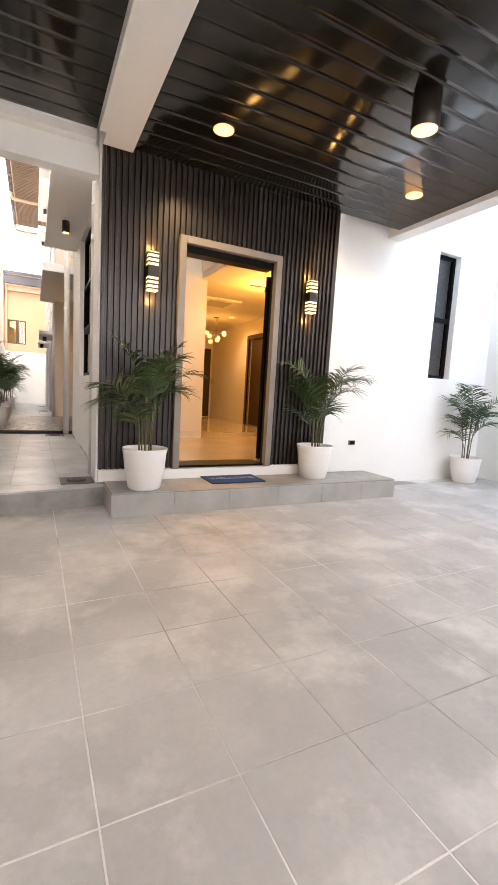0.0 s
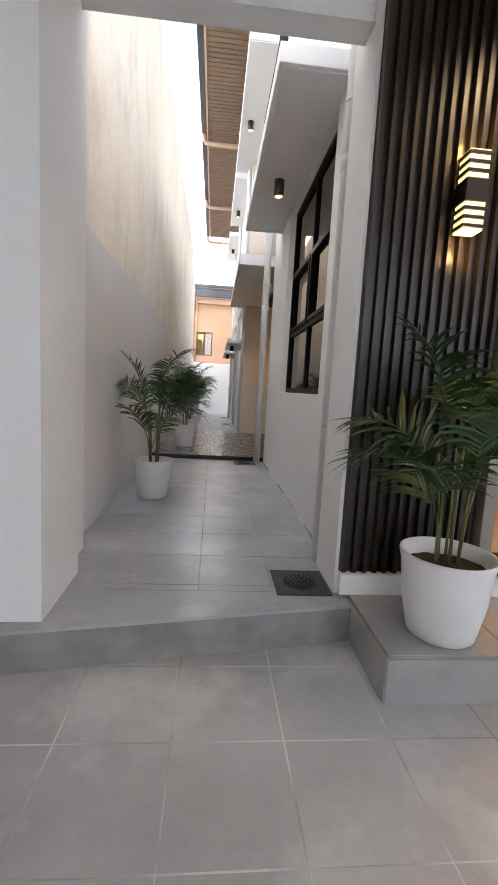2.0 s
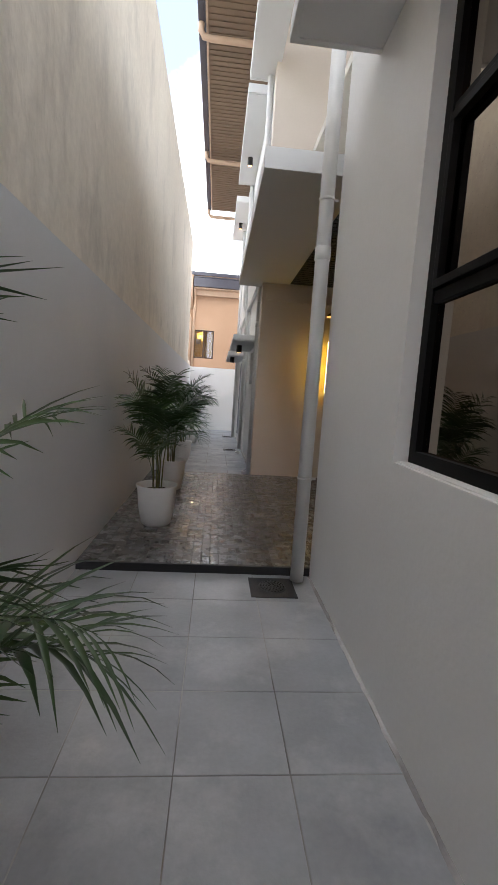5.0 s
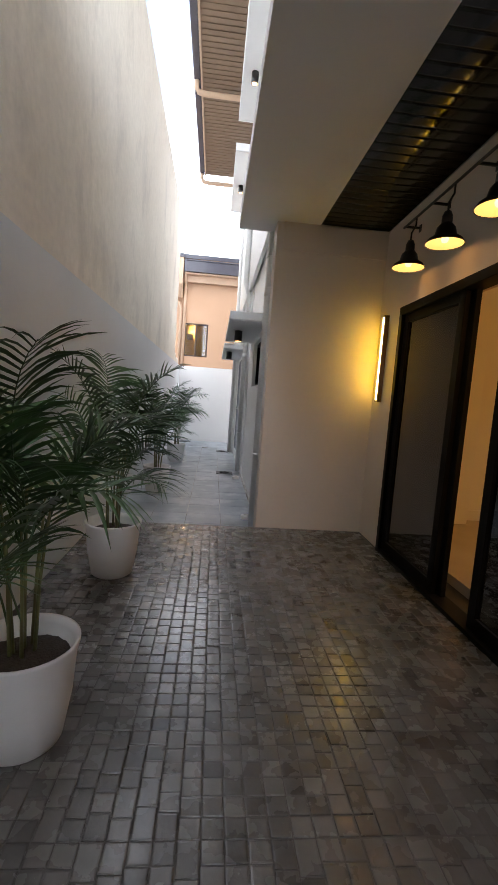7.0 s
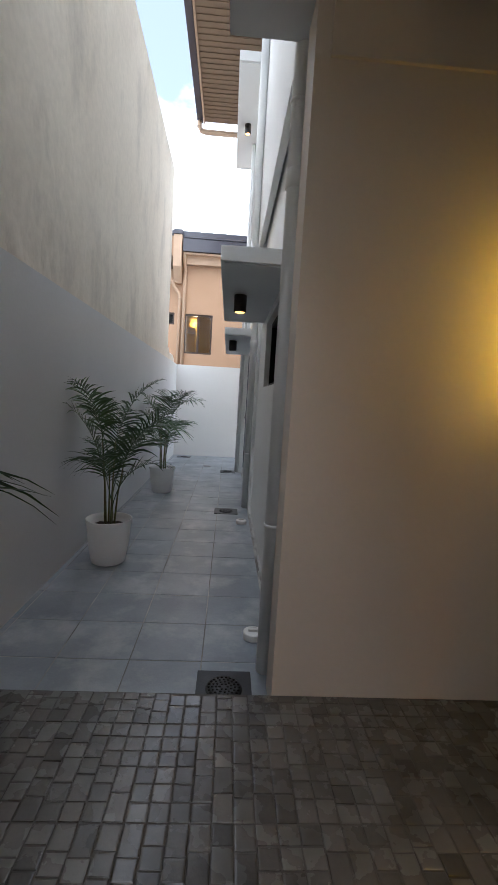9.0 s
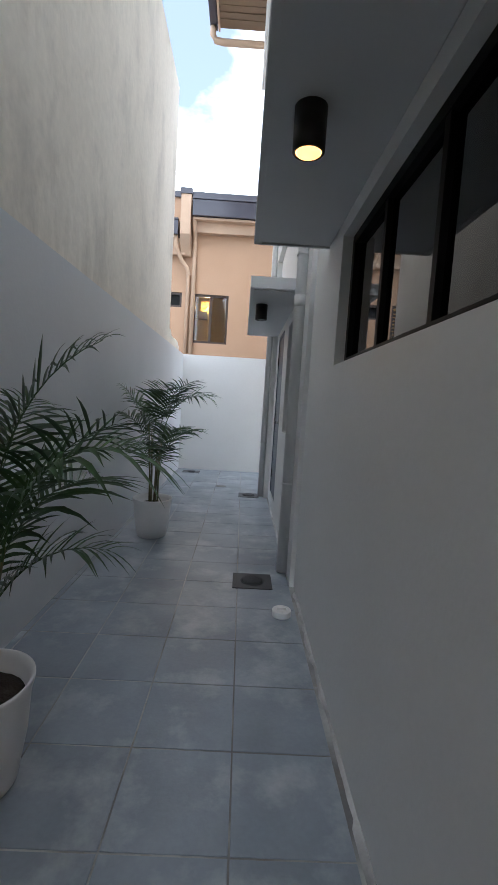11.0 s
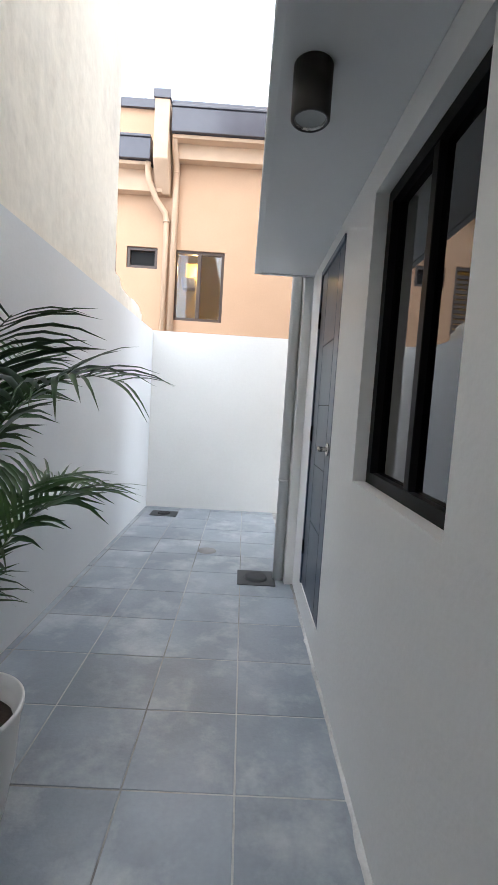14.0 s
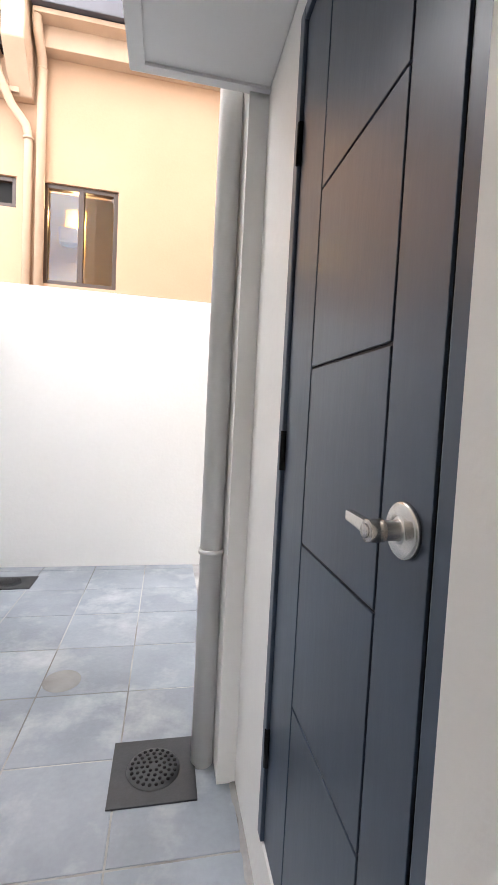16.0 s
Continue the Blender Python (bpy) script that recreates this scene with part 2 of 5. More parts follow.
# Ochre puts the window's yellow glow into the room surfaces.
OCHRE = material("ochre_room_backing", (0.62, 0.40, 0.10), 0.6, scale=3, amount=0.4, grain=0.15)
OUTLET = material("grey_outlet_plastic", (0.30, 0.30, 0.30), 0.4, scale=5, amount=0.2)
GROUND = material("bare_concrete_ground", (0.30, 0.29, 0.28), 0.9, scale=0.8, amount=0.6, grain=0.3, grain_scale=20, bump=0.3)
CEMENT = material("smooth_grey_cement", (0.30, 0.295, 0.28), 0.75, dark=(0.20, 0.195, 0.18), scale=5, amount=0.9, grain=0.25, grain_scale=40, bump=0.25, bump_scale=60)
GLASS = glass_material("window_glass", (0.30, 0.29, 0.28), clear=0.25)
DOOR_GLASS = glass_material("clear_door_glass", (0.75, 0.75, 0.75), clear=0.05)
BRONZE = glass_material("bronze_reflective_glass", (0.22, 0.17, 0.12), clear=2.6, sheen=(1.0, 0.88, 0.76))
WARM_GLOW = glow_material("warm_lamp_glow", (1.0, 0.46, 0.13), 1.6)
SOFT_GLOW = glow_material("downlight_glow", (1.0, 0.54, 0.16), 0.65)
TUBE_GLOW = glow_material("yellow_tube_glow", (1.0, 0.74, 0.32), 4.0)
SCONCE_GLOW = glow_material("sconce_slot_glow", (1.0, 0.62, 0.22), 0.65)
# Emission for parts that only catch lamp light: downlight rims, pendant reflectors.
SHADE_GLOW = glow_material("lit_reflector_glow", (1.0, 0.50, 0.10), 0.45)
OFF_LENS = material("unlit_lamp_lens", (0.45, 0.45, 0.43), 0.2)


# ---- mesh helpers ----
def box(bm, x0, y0, z0, x1, y1, z1, bevel=0.0):
    """Adds a box between two corners to bm."""
    m = Matrix.Translation(((x0 + x1) / 2, (y0 + y1) / 2, (z0 + z1) / 2)) @ Matrix.Diagonal((x1 - x0, y1 - y0, z1 - z0, 1))
    made = bmesh.ops.create_cube(bm, size=1, matrix=m)
    if bevel:
        edges = {e for v in made["verts"] for e in v.link_edges}
        bmesh.ops.bevel(bm, geom=list(edges), offset=bevel, segments=2, affect="EDGES", profile=0.6)
    return bm


def boxes(*rows, bevel=0.0):
    bm = bmesh.new()
    for r in rows:
        box(bm, *r, bevel=bevel)
    return bm


def prism(points, z0, z1):
    """A flat outline raised from z0 to z1."""
    bm = bmesh.new()
    low = [bm.verts.new((x, y, z0)) for x, y in points]
    high = [bm.verts.new((x, y, z1)) for x, y in points]
    bm.faces.new(low[::-1])
    bm.faces.new(high)
    for i in range(len(points)):
        j = (i + 1) % len(points)
        bm.faces.new((low[i], low[j], high[j], high[i]))
    bmesh.ops.recalc_face_normals(bm, faces=bm.faces)
    return bm


def lathe(profile, steps=32, bm=None, at=(0, 0, 0)):
    """Turns a profile of (radius, height) about the z axis."""
    bm = bm or bmesh.new()
    rings = []
    for r, z in profile:
        if r < 1e-5:
            rings.append([bm.verts.new((at[0], at[1], at[2] + z))])
        else:
            rings.append([bm.verts.new((at[0] + r * math.cos(2 * math.pi * k / steps), at[1] + r * math.sin(2 * math.pi * k / steps), at[2] + z)) for k in range(steps)])
    for a, b in zip(rings, rings[1:]):
        for k in range(steps):
            j = (k + 1) % steps
            if len(a) == 1 and len(b) == 1:
                continue
            if len(a) == 1:
                bm.faces.new((a[0], b[j], b[k]))
            elif len(b) == 1:
                bm.faces.new((a[k], a[j], b[0]))
            else:
                bm.faces.new((a[k], a[j], b[j], b[k]))
    for f in bm.faces:
        f.smooth = True
    return bm


def tube(points, radius, steps=12, bm=None, taper=1.0):
    """A round pipe along a line of points, capped at both ends."""
    bm = bm or bmesh.new()
    pts = [Vector(p) for p in points]
    rings = []
    for i, p in enumerate(pts):
        way = (pts[min(i + 1, len(pts) - 1)] - pts[max(i - 1, 0)]).normalized()
        side = way.cross(Vector((0.31, 0.95, 0.05)) if abs(way.z) > 0.8 else Vector((0, 0, 1))).normalized()
        other = way.cross(side).normalized()
        r = radius * (1 + (taper - 1) * i / max(len(pts) - 1, 1))
        rings.append([bm.verts.new(p + r * (math.cos(2 * math.pi * k / steps) * side + math.sin(2 * math.pi * k / steps) * other)) for k in range(steps)])
    for a, b in zip(rings, rings[1:]):
        for k in range(steps):
            f = bm.faces.new((a[k], a[(k + 1) % steps], b[(k + 1) % steps], b[k]))
            f.smooth = True
    bm.faces.new(rings[0][::-1])
    bm.faces.new(rings[-1])
    return bm


def as_mesh(name, bm, mat):
    me = bpy.data.meshes.new(name)
    bmesh.ops.recalc_face_normals(bm, faces=bm.faces)
    bm.to_mesh(me)
    bm.free()
    me.materials.append(mat)
    return me


def thing(name, label, category, at=(0, 0, 0), turn=0.0, group="", kind=""):
    """An Empty at the base of a thing, which its parts hang on."""
    ob = new(name)
    ob.empty_display_size = 0.1
    ob.matrix_world = pose(*at, 0, 0, turn)
    return tagged(ob, label, category, group, kind)


def part(name, bm, mat, parent=None, label=""):
    ob = new(name, as_mesh(name, bm, mat))
    ob.parent = parent
    return tagged(ob, label)


def structure(name, bm, mat, label, category):
    return tagged(new(name, as_mesh(name, bm, mat)), label, category, kind="structure")

# ---- plan, metres ----
XL = -1.69          # boundary wall's face
XA, XC, XN = 0.105, 0.0, 0.025  # house wall faces along the passage
Z0, Z1, ZP = -0.165, 0.048, 0.115  # forecourt, first passage, paved recess; the last passage is at 0
YSTEP, YREC, YBACK = -10.83, -7.03, 2.07
ZT = 2.29           # top of the painted boundary wall
ZSOF = 3.20
XB = 1.06           # back wall of the paved recess
YP = -22.4           # open edge of the porch roof
ZEAVE = 7.3

# ---- ground and floors ----
ground = structure("ground", boxes((-60, -80, -0.75, 60, 80, -0.45)), GROUND, "wide bare concrete ground around the houses", "ground")
floor_1 = structure("floor_1", boxes((-1.95, -26.0, -0.45, 7.6, -15.2, Z0 - 0.0012)), COURT_GROUT, "grey stone tiled forecourt with pale grout", "floor")
floor_2 = structure("floor_2", prism([(-1.80, -15.79), (0.068, -15.49), (0.068, -14.6), (0.2, -14.6), (0.2, YSTEP + 0.01), (-1.80, YSTEP + 0.01)], -0.44, Z1 - 0.0022), GROUT, "raised tiled side passage with a cement step edge", "floor")
floor_3 = structure("floor_3", boxes((-1.80, YSTEP + 0.01, -0.44, 1.6, YREC, ZP - 0.0035)), JOINT, "dark cobbled recess floor with narrow joints", "floor")
floor_4 = structure("floor_4", boxes((-1.80, YREC, -0.44, 0.12, 1.2, -0.0022), (-1.80, 1.2, -0.44, 2.4, 2.2, -0.0022)), GROUT, "grey tiled rear passage floor with stained grout", "floor")

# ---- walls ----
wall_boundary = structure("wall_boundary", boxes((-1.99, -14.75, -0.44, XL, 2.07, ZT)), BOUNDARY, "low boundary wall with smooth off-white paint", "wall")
wall_forecourt = structure("wall_forecourt", boxes((-2.04, -26.0, -0.44, -1.745, -14.75, 3.9)), WHITE, "white painted wall beside the forecourt", "wall")
wall_neighbour = structure("wall_neighbour", boxes((-1.99, -14.75, ZT, XL - 0.012, 0.45, 6.13)), PLASTER, "tall neighbour wall of weathered streaky plaster", "wall")
stub_rng = random.Random(4)
stub = bmesh.new()
stub_rows = []
for k in range(17):
    y = 0.45 + 0.065 * k
    top = ZT + (0.30 - 0.14 * min(1, k / 5)) * (1 if k < 15 else 0.75) + stub_rng.uniform(-0.018, 0.018)
    face = XL - 0.012 + stub_rng.uniform(-0.006, 0.004)
    stub_rows.append([stub.verts.new(p) for p in ((-1.99, y, ZT), (face, y, ZT), (face, y, top - 0.03), (face - 0.03, y, top), (-1.99, y, top + stub_rng.uniform(-0.01, 0.02)))])
for p, q in zip(stub_rows, stub_rows[1:]):
    for i in range(5):
        stub.faces.new((p[i], p[(i + 1) % 5], q[(i + 1) % 5], q[i]))
stub.faces.new(stub_rows[0])
stub.faces.new(stub_rows[-1][::-1])
bmesh.ops.recalc_face_normals(stub, faces=stub.faces)
wall_stub = structure("wall_stub", stub, PLASTER, "broken ragged end of raw plaster on the boundary wall", "wall")
wall_back = structure("wall_back", boxes((-1.99, YBACK, -0.44, 3.0, YBACK + 0.2, ZT)), WHITE, "white painted rear boundary wall", "wall")

# gate column and lintel where the passage leaves the forecourt
column = structure("wall_gate_column", boxes((-1.745, -15.70, -0.44, -1.515, -15.15, 3.46), (-1.745, -15.15, -0.44, -1.60, -14.75, 3.46)), WHITE, "white column at the passage mouth", "wall")
lintel = structure("wall_lintel", boxes((-1.60, -15.28, 3.12, 0.02, -15.12, 3.76)), WHITE, "white beam over the passage mouth", "wall")

# house front: plain wall behind the fluted cladding, with the entrance opening
D0, D1, DZ = 0.80, 2.05, 2.69
wall_front = structure("wall_front", boxes((0.02, -15.36, -0.44, D0, -15.2, 3.8), (D1, -15.36, -0.44, 3.0, -15.2, 3.8), (D0, -15.36, DZ, D1, -15.2, 3.8), (D0, -15.36, -0.44, D1, -15.2, 0.185)), WHITE, "house front wall behind the cladding", "wall")
W0, W1, WZ0, WZ1 = 4.97, 5.45, 1.47, 3.38
wall_front_east = structure("wall_front_east", boxes((3.0, -15.16, -0.44, W0, -14.9, ZEAVE), (W1, -15.16, -0.44, 6.35, -14.9, ZEAVE), (W0, -15.16, -0.44, W1, -14.9, WZ0), (W0, -15.16, WZ1, W1, -14.9, ZEAVE)), WHITE, "white painted front wall with a narrow window", "wall")
wall_east = structure("wall_east", boxes((6.35, -26.0, -0.44, 6.6, -14.9, 5.2)), WHITE, "white side wall of the forecourt", "wall")
wall_south = structure("wall_south", boxes((-2.04, -24.4, -0.44, 6.6, -24.2, 2.6)), WHITE, "street wall behind the forecourt", "wall")

# passage wall with the large window
A0, A1, AZ0, AZ1 = -14.21, -12.17, 1.185, 3.37
wall_side_1 = structure("wall_side_1", boxes((0.0, -15.36, -0.44, 0.32, -14.95, ZEAVE), (XA, -14.95, -0.44, 0.32, A0, ZEAVE), (XA, A1, -0.44, 0.32, YSTEP, ZEAVE), (XA, A0, -0.44, 0.32, A1, AZ0), (XA, A0, AZ1, 0.32, A1, ZEAVE)), WHITE, "white house wall along the passage with a large window", "wall")
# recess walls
wall_recess_end = structure("wall_recess_end", boxes((-0.066, YREC, -0.44, 1.35, YREC + 0.22, ZEAVE)), DIMMED_WHITE, "white end wall of the paved recess, colour dimmed for shade", "wall")
SD0, SD1, SDZ = -10.42, -7.57, 2.36
wall_recess_back = structure("wall_recess_back", boxes((XB, SD1, ZP - 0.4, 1.35, YREC, ZSOF), (XB, SD0, SDZ, 1.35, SD1, ZSOF), (XB, YSTEP, ZP - 0.4, 1.35, SD0, ZSOF)), DIMMED_WHITE, "white recess wall round the sliding door, colour dimmed for shade", "wall")
wall_recess_near = structure("wall_recess_near", boxes((0.32, YSTEP - 0.2, -0.44, 1.35, YSTEP, ZEAVE)), DIMMED_WHITE, "white near wall of the paved recess, colour dimmed for shade", "wall")
beam_recess = structure("trim_recess_beam", boxes((0.0, YREC - 0.018, 2.93, XB, YREC, ZSOF)), DIMMED_WHITE, "shallow white beam over the recess wall, colour dimmed for shade", "trim")
# rear passage wall with two windows and a door
C0, C1, CZ0, CZ1 = -5.80, -4.225, 1.645, 2.33
E0, E1, EZ0, EZ1 = -2.60, -1.785, 1.11, 2.265
R0, R1, RZ0, RZ1 = -1.298, -0.60, 0.185, 2.315
wall_side_2 = structure("wall_side_2", boxes(
    (XN, YREC + 0.22, -0.44, 0.25, C0, ZEAVE), (XN, C1, -0.44, 0.25, -3.36, ZEAVE), (-0.012, -3.36, -0.44, 0.25, -2.82, 3.45), (XC, -3.36, 3.45, 0.25, -2.82, ZEAVE), (XC, -2.82, -0.44, 0.25, E0, ZEAVE), (XC, E1, -0.44, 0.25, R0, ZEAVE), (XC, R1, -0.44, 0.25, 1.2, ZEAVE),
    (XN, C0, -0.44, 0.25, C1, CZ0), (XN, C0, CZ1, 0.25, C1, ZEAVE), (XC, E0, -0.44, 0.25, E1, EZ0), (XC, E0, EZ1, 0.25, E1, ZEAVE),
    (XC, R0, -0.44, 0.25, R1, RZ0), (XC, R0, RZ1, 0.25, R1, ZEAVE)), WHITE, "white house wall along the rear passage", "wall")
pilaster = structure("trim_pilaster", boxes((-0.066, -0.235, -0.004, XC, 0.34, 2.39), (-0.066, -0.205, 2.39, XC, 0.34, 3.45)), WHITE, "white pilaster behind the rear downpipe", "trim")

# canopies
def canopy(name, x0, y0, x1, y1, z, thick, label):
    bm = boxes((x0, y0, z, x1, y1, z + thick), bevel=0.006)
    ob = structure(name, bm, SOFFIT, label, "canopy")
    part("drip_edge", boxes((x0 + 0.03, y0 + 0.03, z - 0.010, x0 + 0.05, y1 - 0.03, z - 0.0005), (x0 + 0.05, y1 - 0.05, z - 0.010, x1, y1 - 0.03, z - 0.0005), (x0 + 0.05, y0 + 0.03, z - 0.010, x1, y0 + 0.05, z - 0.0005)), SOFFIT, ob)
    return ob

canopy("canopy_1", -0.41, -14.56, XA, -11.44, 3.38, 0.13, "white concrete window canopy")
recess_ceiling = structure("ceiling_recess", boxes((-0.43, YSTEP + 0.35, ZSOF, 0.36, -6.74, ZSOF + 0.16), (0.36, YREC, ZSOF, 1.35, -6.6, ZSOF + 0.16), (0.36, YSTEP, ZSOF + 0.05, 1.35, YREC, ZSOF + 0.16)), SOFFIT, "grey painted soffit over the paved recess", "ceiling")
canopy("canopy_2", -0.447, -6.00, XN, -3.79, 2.41, 0.10, "white concrete canopy over a small window")
canopy("canopy_3", -0.45, -2.83, XC, -0.21, 2.394, 0.10, "white concrete canopy over the rear door")
canopy("canopy_4", -0.45, -10.6, XC, -6.58, 6.4, 0.14, "white upper storey canopy")
canopy("canopy_5", -0.45, -6.31, XC, -3.09, 6.4, 0.14, "white upper storey canopy")
canopy("canopy_6", -0.45, -2.18, XC, 0.78, 6.4, 0.14, "white upper storey canopy")
wall_upper = structure("wall_upper", boxes((-0.06, -6.78, 3.45, XC, 1.2, ZEAVE)), WHITE, "white upper storey wall set slightly proud", "wall")

def plank_run(x0, x1, y0, width, z, count, step, thick=0.04, sag=0.00012):
    """Planks laid along x one after another in y, each with a slightly rounded underside."""
    bm = bmesh.new()
    for k in range(count):
        y, rows = y0 + step * k, []
        for j in range(7):
            u = j / 6
            edge = 0.0001 if j in (0, 6) else 0.0
            rows.append([bm.verts.new((x, y + width * u, z - sag * (1 - (2 * u - 1) ** 2) + edge)) for x in (x0, x1)])
        top = [[bm.verts.new((x, y + w, z + thick)) for x in (x0, x1)] for w in (0.0, width)]
        for a, b in zip(rows, rows[1:]):
            bm.faces.new((a[0], a[1], b[1], b[0])).smooth = True
        for ring in ((rows[0][0], top[0][0], top[0][1], rows[0][1]), (rows[-1][0], rows[-1][1], top[1][1], top[1][0]), (top[0][0], top[1][0], top[1][1], top[0][1])):
            bm.faces.new(ring)
        for e in (0, 1):
            bm.faces.new([row[e] for row in rows] + [top[1][e], top[0][e]])
    return bm


# porch ceiling: planks, beam and edge
PLANKS = int((-15.4 - YP) / 0.2) + 1
bm = box(plank_run(0.30, 3.90, -15.56, 0.1985, 3.40, PLANKS, -0.2), 0.30, YP, 3.445, 3.90, -15.36, 3.5)
ceiling_porch = structure("ceiling_porch", bm, BLACK_GLOSS, "black glossy plank ceiling of the porch", "ceiling")
PW = -1.36
bm = box(plank_run(PW, -0.04, -15.62, 0.1985, 3.47, PLANKS, -0.2), PW, YP, 3.515, -0.04, -15.42, 3.6)
ceiling_porch_west = structure("ceiling_porch_west", bm, BLACK_GLOSS, "black glossy plank ceiling beside the beam", "ceiling")
trim_soffit = structure("trim_soffit_border", boxes((-1.745, YP, 3.46, PW, -15.28, 3.7), (PW, -15.42, 3.46, -0.04, -15.28, 3.7)), WHITE, "white border round the black porch ceiling", "trim")
trim_beam = structure("trim_beam", boxes((-0.04, YP, 3.36, 0.30, -15.62, 3.7), (0.02, -15.62, 3.36, 0.30, -15.40, 3.7)), WHITE, "white ceiling beam of the porch", "trim")
trim_edge = structure("trim_porch_edge", boxes((3.90, YP, 3.34, 4.12, -15.16, 3.75)), WHITE, "white edge beam of the porch roof", "trim")
roof_porch = structure("roof_porch", boxes((-1.745, YP, 3.76, 4.12, -15.05, 3.9), (-1.745, YP - 0.15, 3.34, 4.12, YP, 3.9)), SOFFIT, "flat porch roof slab", "roof")
# Added sheet, placed to keep direct sun off wall_front_east.
added_sun_sheet = structure("added_sun_sheet", boxes((4.12, YP, 3.90, 6.35, -15.16, 3.91)), SHEET, "pale blue translucent sheet added beside the porch to cut the sun", "roof")
cornice = structure("trim_cornice", boxes((-1.515, -15.40, 3.38, -0.04, -15.28, 3.46)), WHITE, "white cornice along the porch beam", "trim")

# porch platform
platform = structure("floor_platform", boxes((0.075, -15.985, -0.44, 3.62, -15.36, 0.062)), CEMENT, "low tiled entrance platform", "step")
plinth = structure("baseboard_plinth", boxes((0.02, -15.42, 0.066, D0, -15.362, 0.185), (D0, -15.42, 0.066, D1, -15.362, 0.175), (D1, -15.42, 0.066, 2.9, -15.362, 0.185)), WHITE, "white plinth under the cladding", "baseboard")

# ---- lights that the place has, and added fill lamps ----
def lamp(name, kind, at, power, colour=(1.0, 0.72, 0.40), size=0.05, target=None, angle=120):
    data = bpy.data.lights.new(name, kind)
    data.energy, data.color = power, colour
    if kind == "SPOT":
        data.spot_size, data.spot_blend, data.shadow_soft_size = radians(angle), 0.6, size
    elif kind == "POINT":
        data.shadow_soft_size = size
    ob = new(name, data)
    ob.matrix_world = look(at, target) if target else pose(*at)
    return ob


# ---- doors and windows ----
def glazed_window(name, y0, y1, z0, z1, x, columns, rows, frame_w, label, depth=0.06, glass=GLASS):
    """A framed window in a wall that runs along y; columns and rows are the cut lines between panes."""
    ob = thing(name, label, "window", (x, 0, 0), kind="structure")
    part("window_frame", boxes((0, y0, z0, depth, y1, z0 + frame_w), (0, y0, z1 - frame_w, depth, y1, z1),
                               (0, y0, z0 + frame_w, depth, y0 + frame_w, z1 - frame_w), (0, y1 - frame_w, z0 + frame_w, depth, y1, z1 - frame_w)), ALU, ob)
    ys, zs = [y0 + frame_w, *columns, y1 - frame_w], [z0 + frame_w, *rows, z1 - frame_w]
    half = frame_w * 0.42
    for c in columns:
        part("mullion", boxes((0.006, c - half, z0 + frame_w, depth - 0.006, c + half, z1 - frame_w), bevel=0.003), ALU, ob)
    for r in rows:
        for a, b in zip(ys, ys[1:]):
            part("transom", boxes((0.008, a + (half if a != ys[0] else 0), r - half, depth - 0.008, b - (half if b != ys[-1] else 0), r + half), bevel=0.003), ALU, ob)
    for a, b in zip(ys, ys[1:]):
        for c, d in zip(zs, zs[1:]):
            pane = part("pane", boxes((depth / 2, a + half * (a != ys[0]), c + half * (c != zs[0]), depth / 2 + 0.005, b - half * (b != ys[-1]), d - half * (d != zs[-1]))), glass, ob)
            pane.visible_shadow = False
    part("window_sill", boxes((-0.054, y0 + 0.002, z0 - 0.002, -0.001, y1 - 0.002, z0 + 0.006)), WHITE, ob)
    return ob


window_1 = glazed_window("window_1", A0, A1, AZ0, AZ1, XA + 0.07, [-13.22], [1.90, 2.63], 0.06, "large black aluminium window with bronze glass and six panes", glass=BRONZE)
# opening sashes in the middle row
for a, b in ((A0 + 0.06, -13.245), (-13.195, A1 - 0.06)):
    part("sash", boxes((-0.012, a + 0.01, 1.93, 0.02, b - 0.01, 1.965), (-0.012, a + 0.01, 2.57, 0.02, b - 0.01, 2.605), (-0.012, a + 0.01, 1.965, 0.02, a + 0.045, 2.57), (-0.012, b - 0.045, 1.965, 0.02, b - 0.01, 2.57), bevel=0.003), ALU, window_1)
window_2 = glazed_window("window_2", C0, C1, CZ0, CZ1, XC + 0.08, [-5.28, -4.75], [], 0.045, "small black aluminium sliding window under a canopy")
window_3 = glazed_window("window_3", E0, E1, EZ0, EZ1, XC + 0.055, [-2.2], [], 0.05, "black aluminium sliding window beside the rear door")
# narrow front window, in a wall that runs along x
window_4 = thing("window_4", "tall narrow black window in the front wall", "window", (0, -15.06, 0), kind="structure")
part("window_frame", boxes((W0, 0, WZ0, W0 + 0.05, 0.06, WZ1), (W1 - 0.05, 0, WZ0, W1, 0.06, WZ1), (W0 + 0.05, 0, WZ0, W1 - 0.05, 0.06, WZ0 + 0.05), (W0 + 0.05, 0, WZ1 - 0.05, W1 - 0.05, 0.06, WZ1), (W0 + 0.05, 0.005, 2.36, W1 - 0.05, 0.055, 2.43)), ALU, window_4)
for a, b in ((WZ0 + 0.05, 2.36), (2.43, WZ1 - 0.05)):
    part("pane", boxes((W0 + 0.05, 0.03, a, W1 - 0.05, 0.035, b)), GLASS, window_4).visible_shadow = False

# entrance: frame, threshold and a leaf that stands open inwards
door_1 = thing("door_1", "open dark entrance door in a grey metal frame", "door", kind="structure")
F = 0.075
part("door_frame", boxes((D0, -15.455, 0.185, D0 + F, -15.37, DZ), (D1 - F, -15.455, 0.185, D1, -15.37, DZ), (D0 + F, -15.455, DZ - F, D1 - F, -15.37, DZ), bevel=0.004), STEEL_FRAME, door_1)
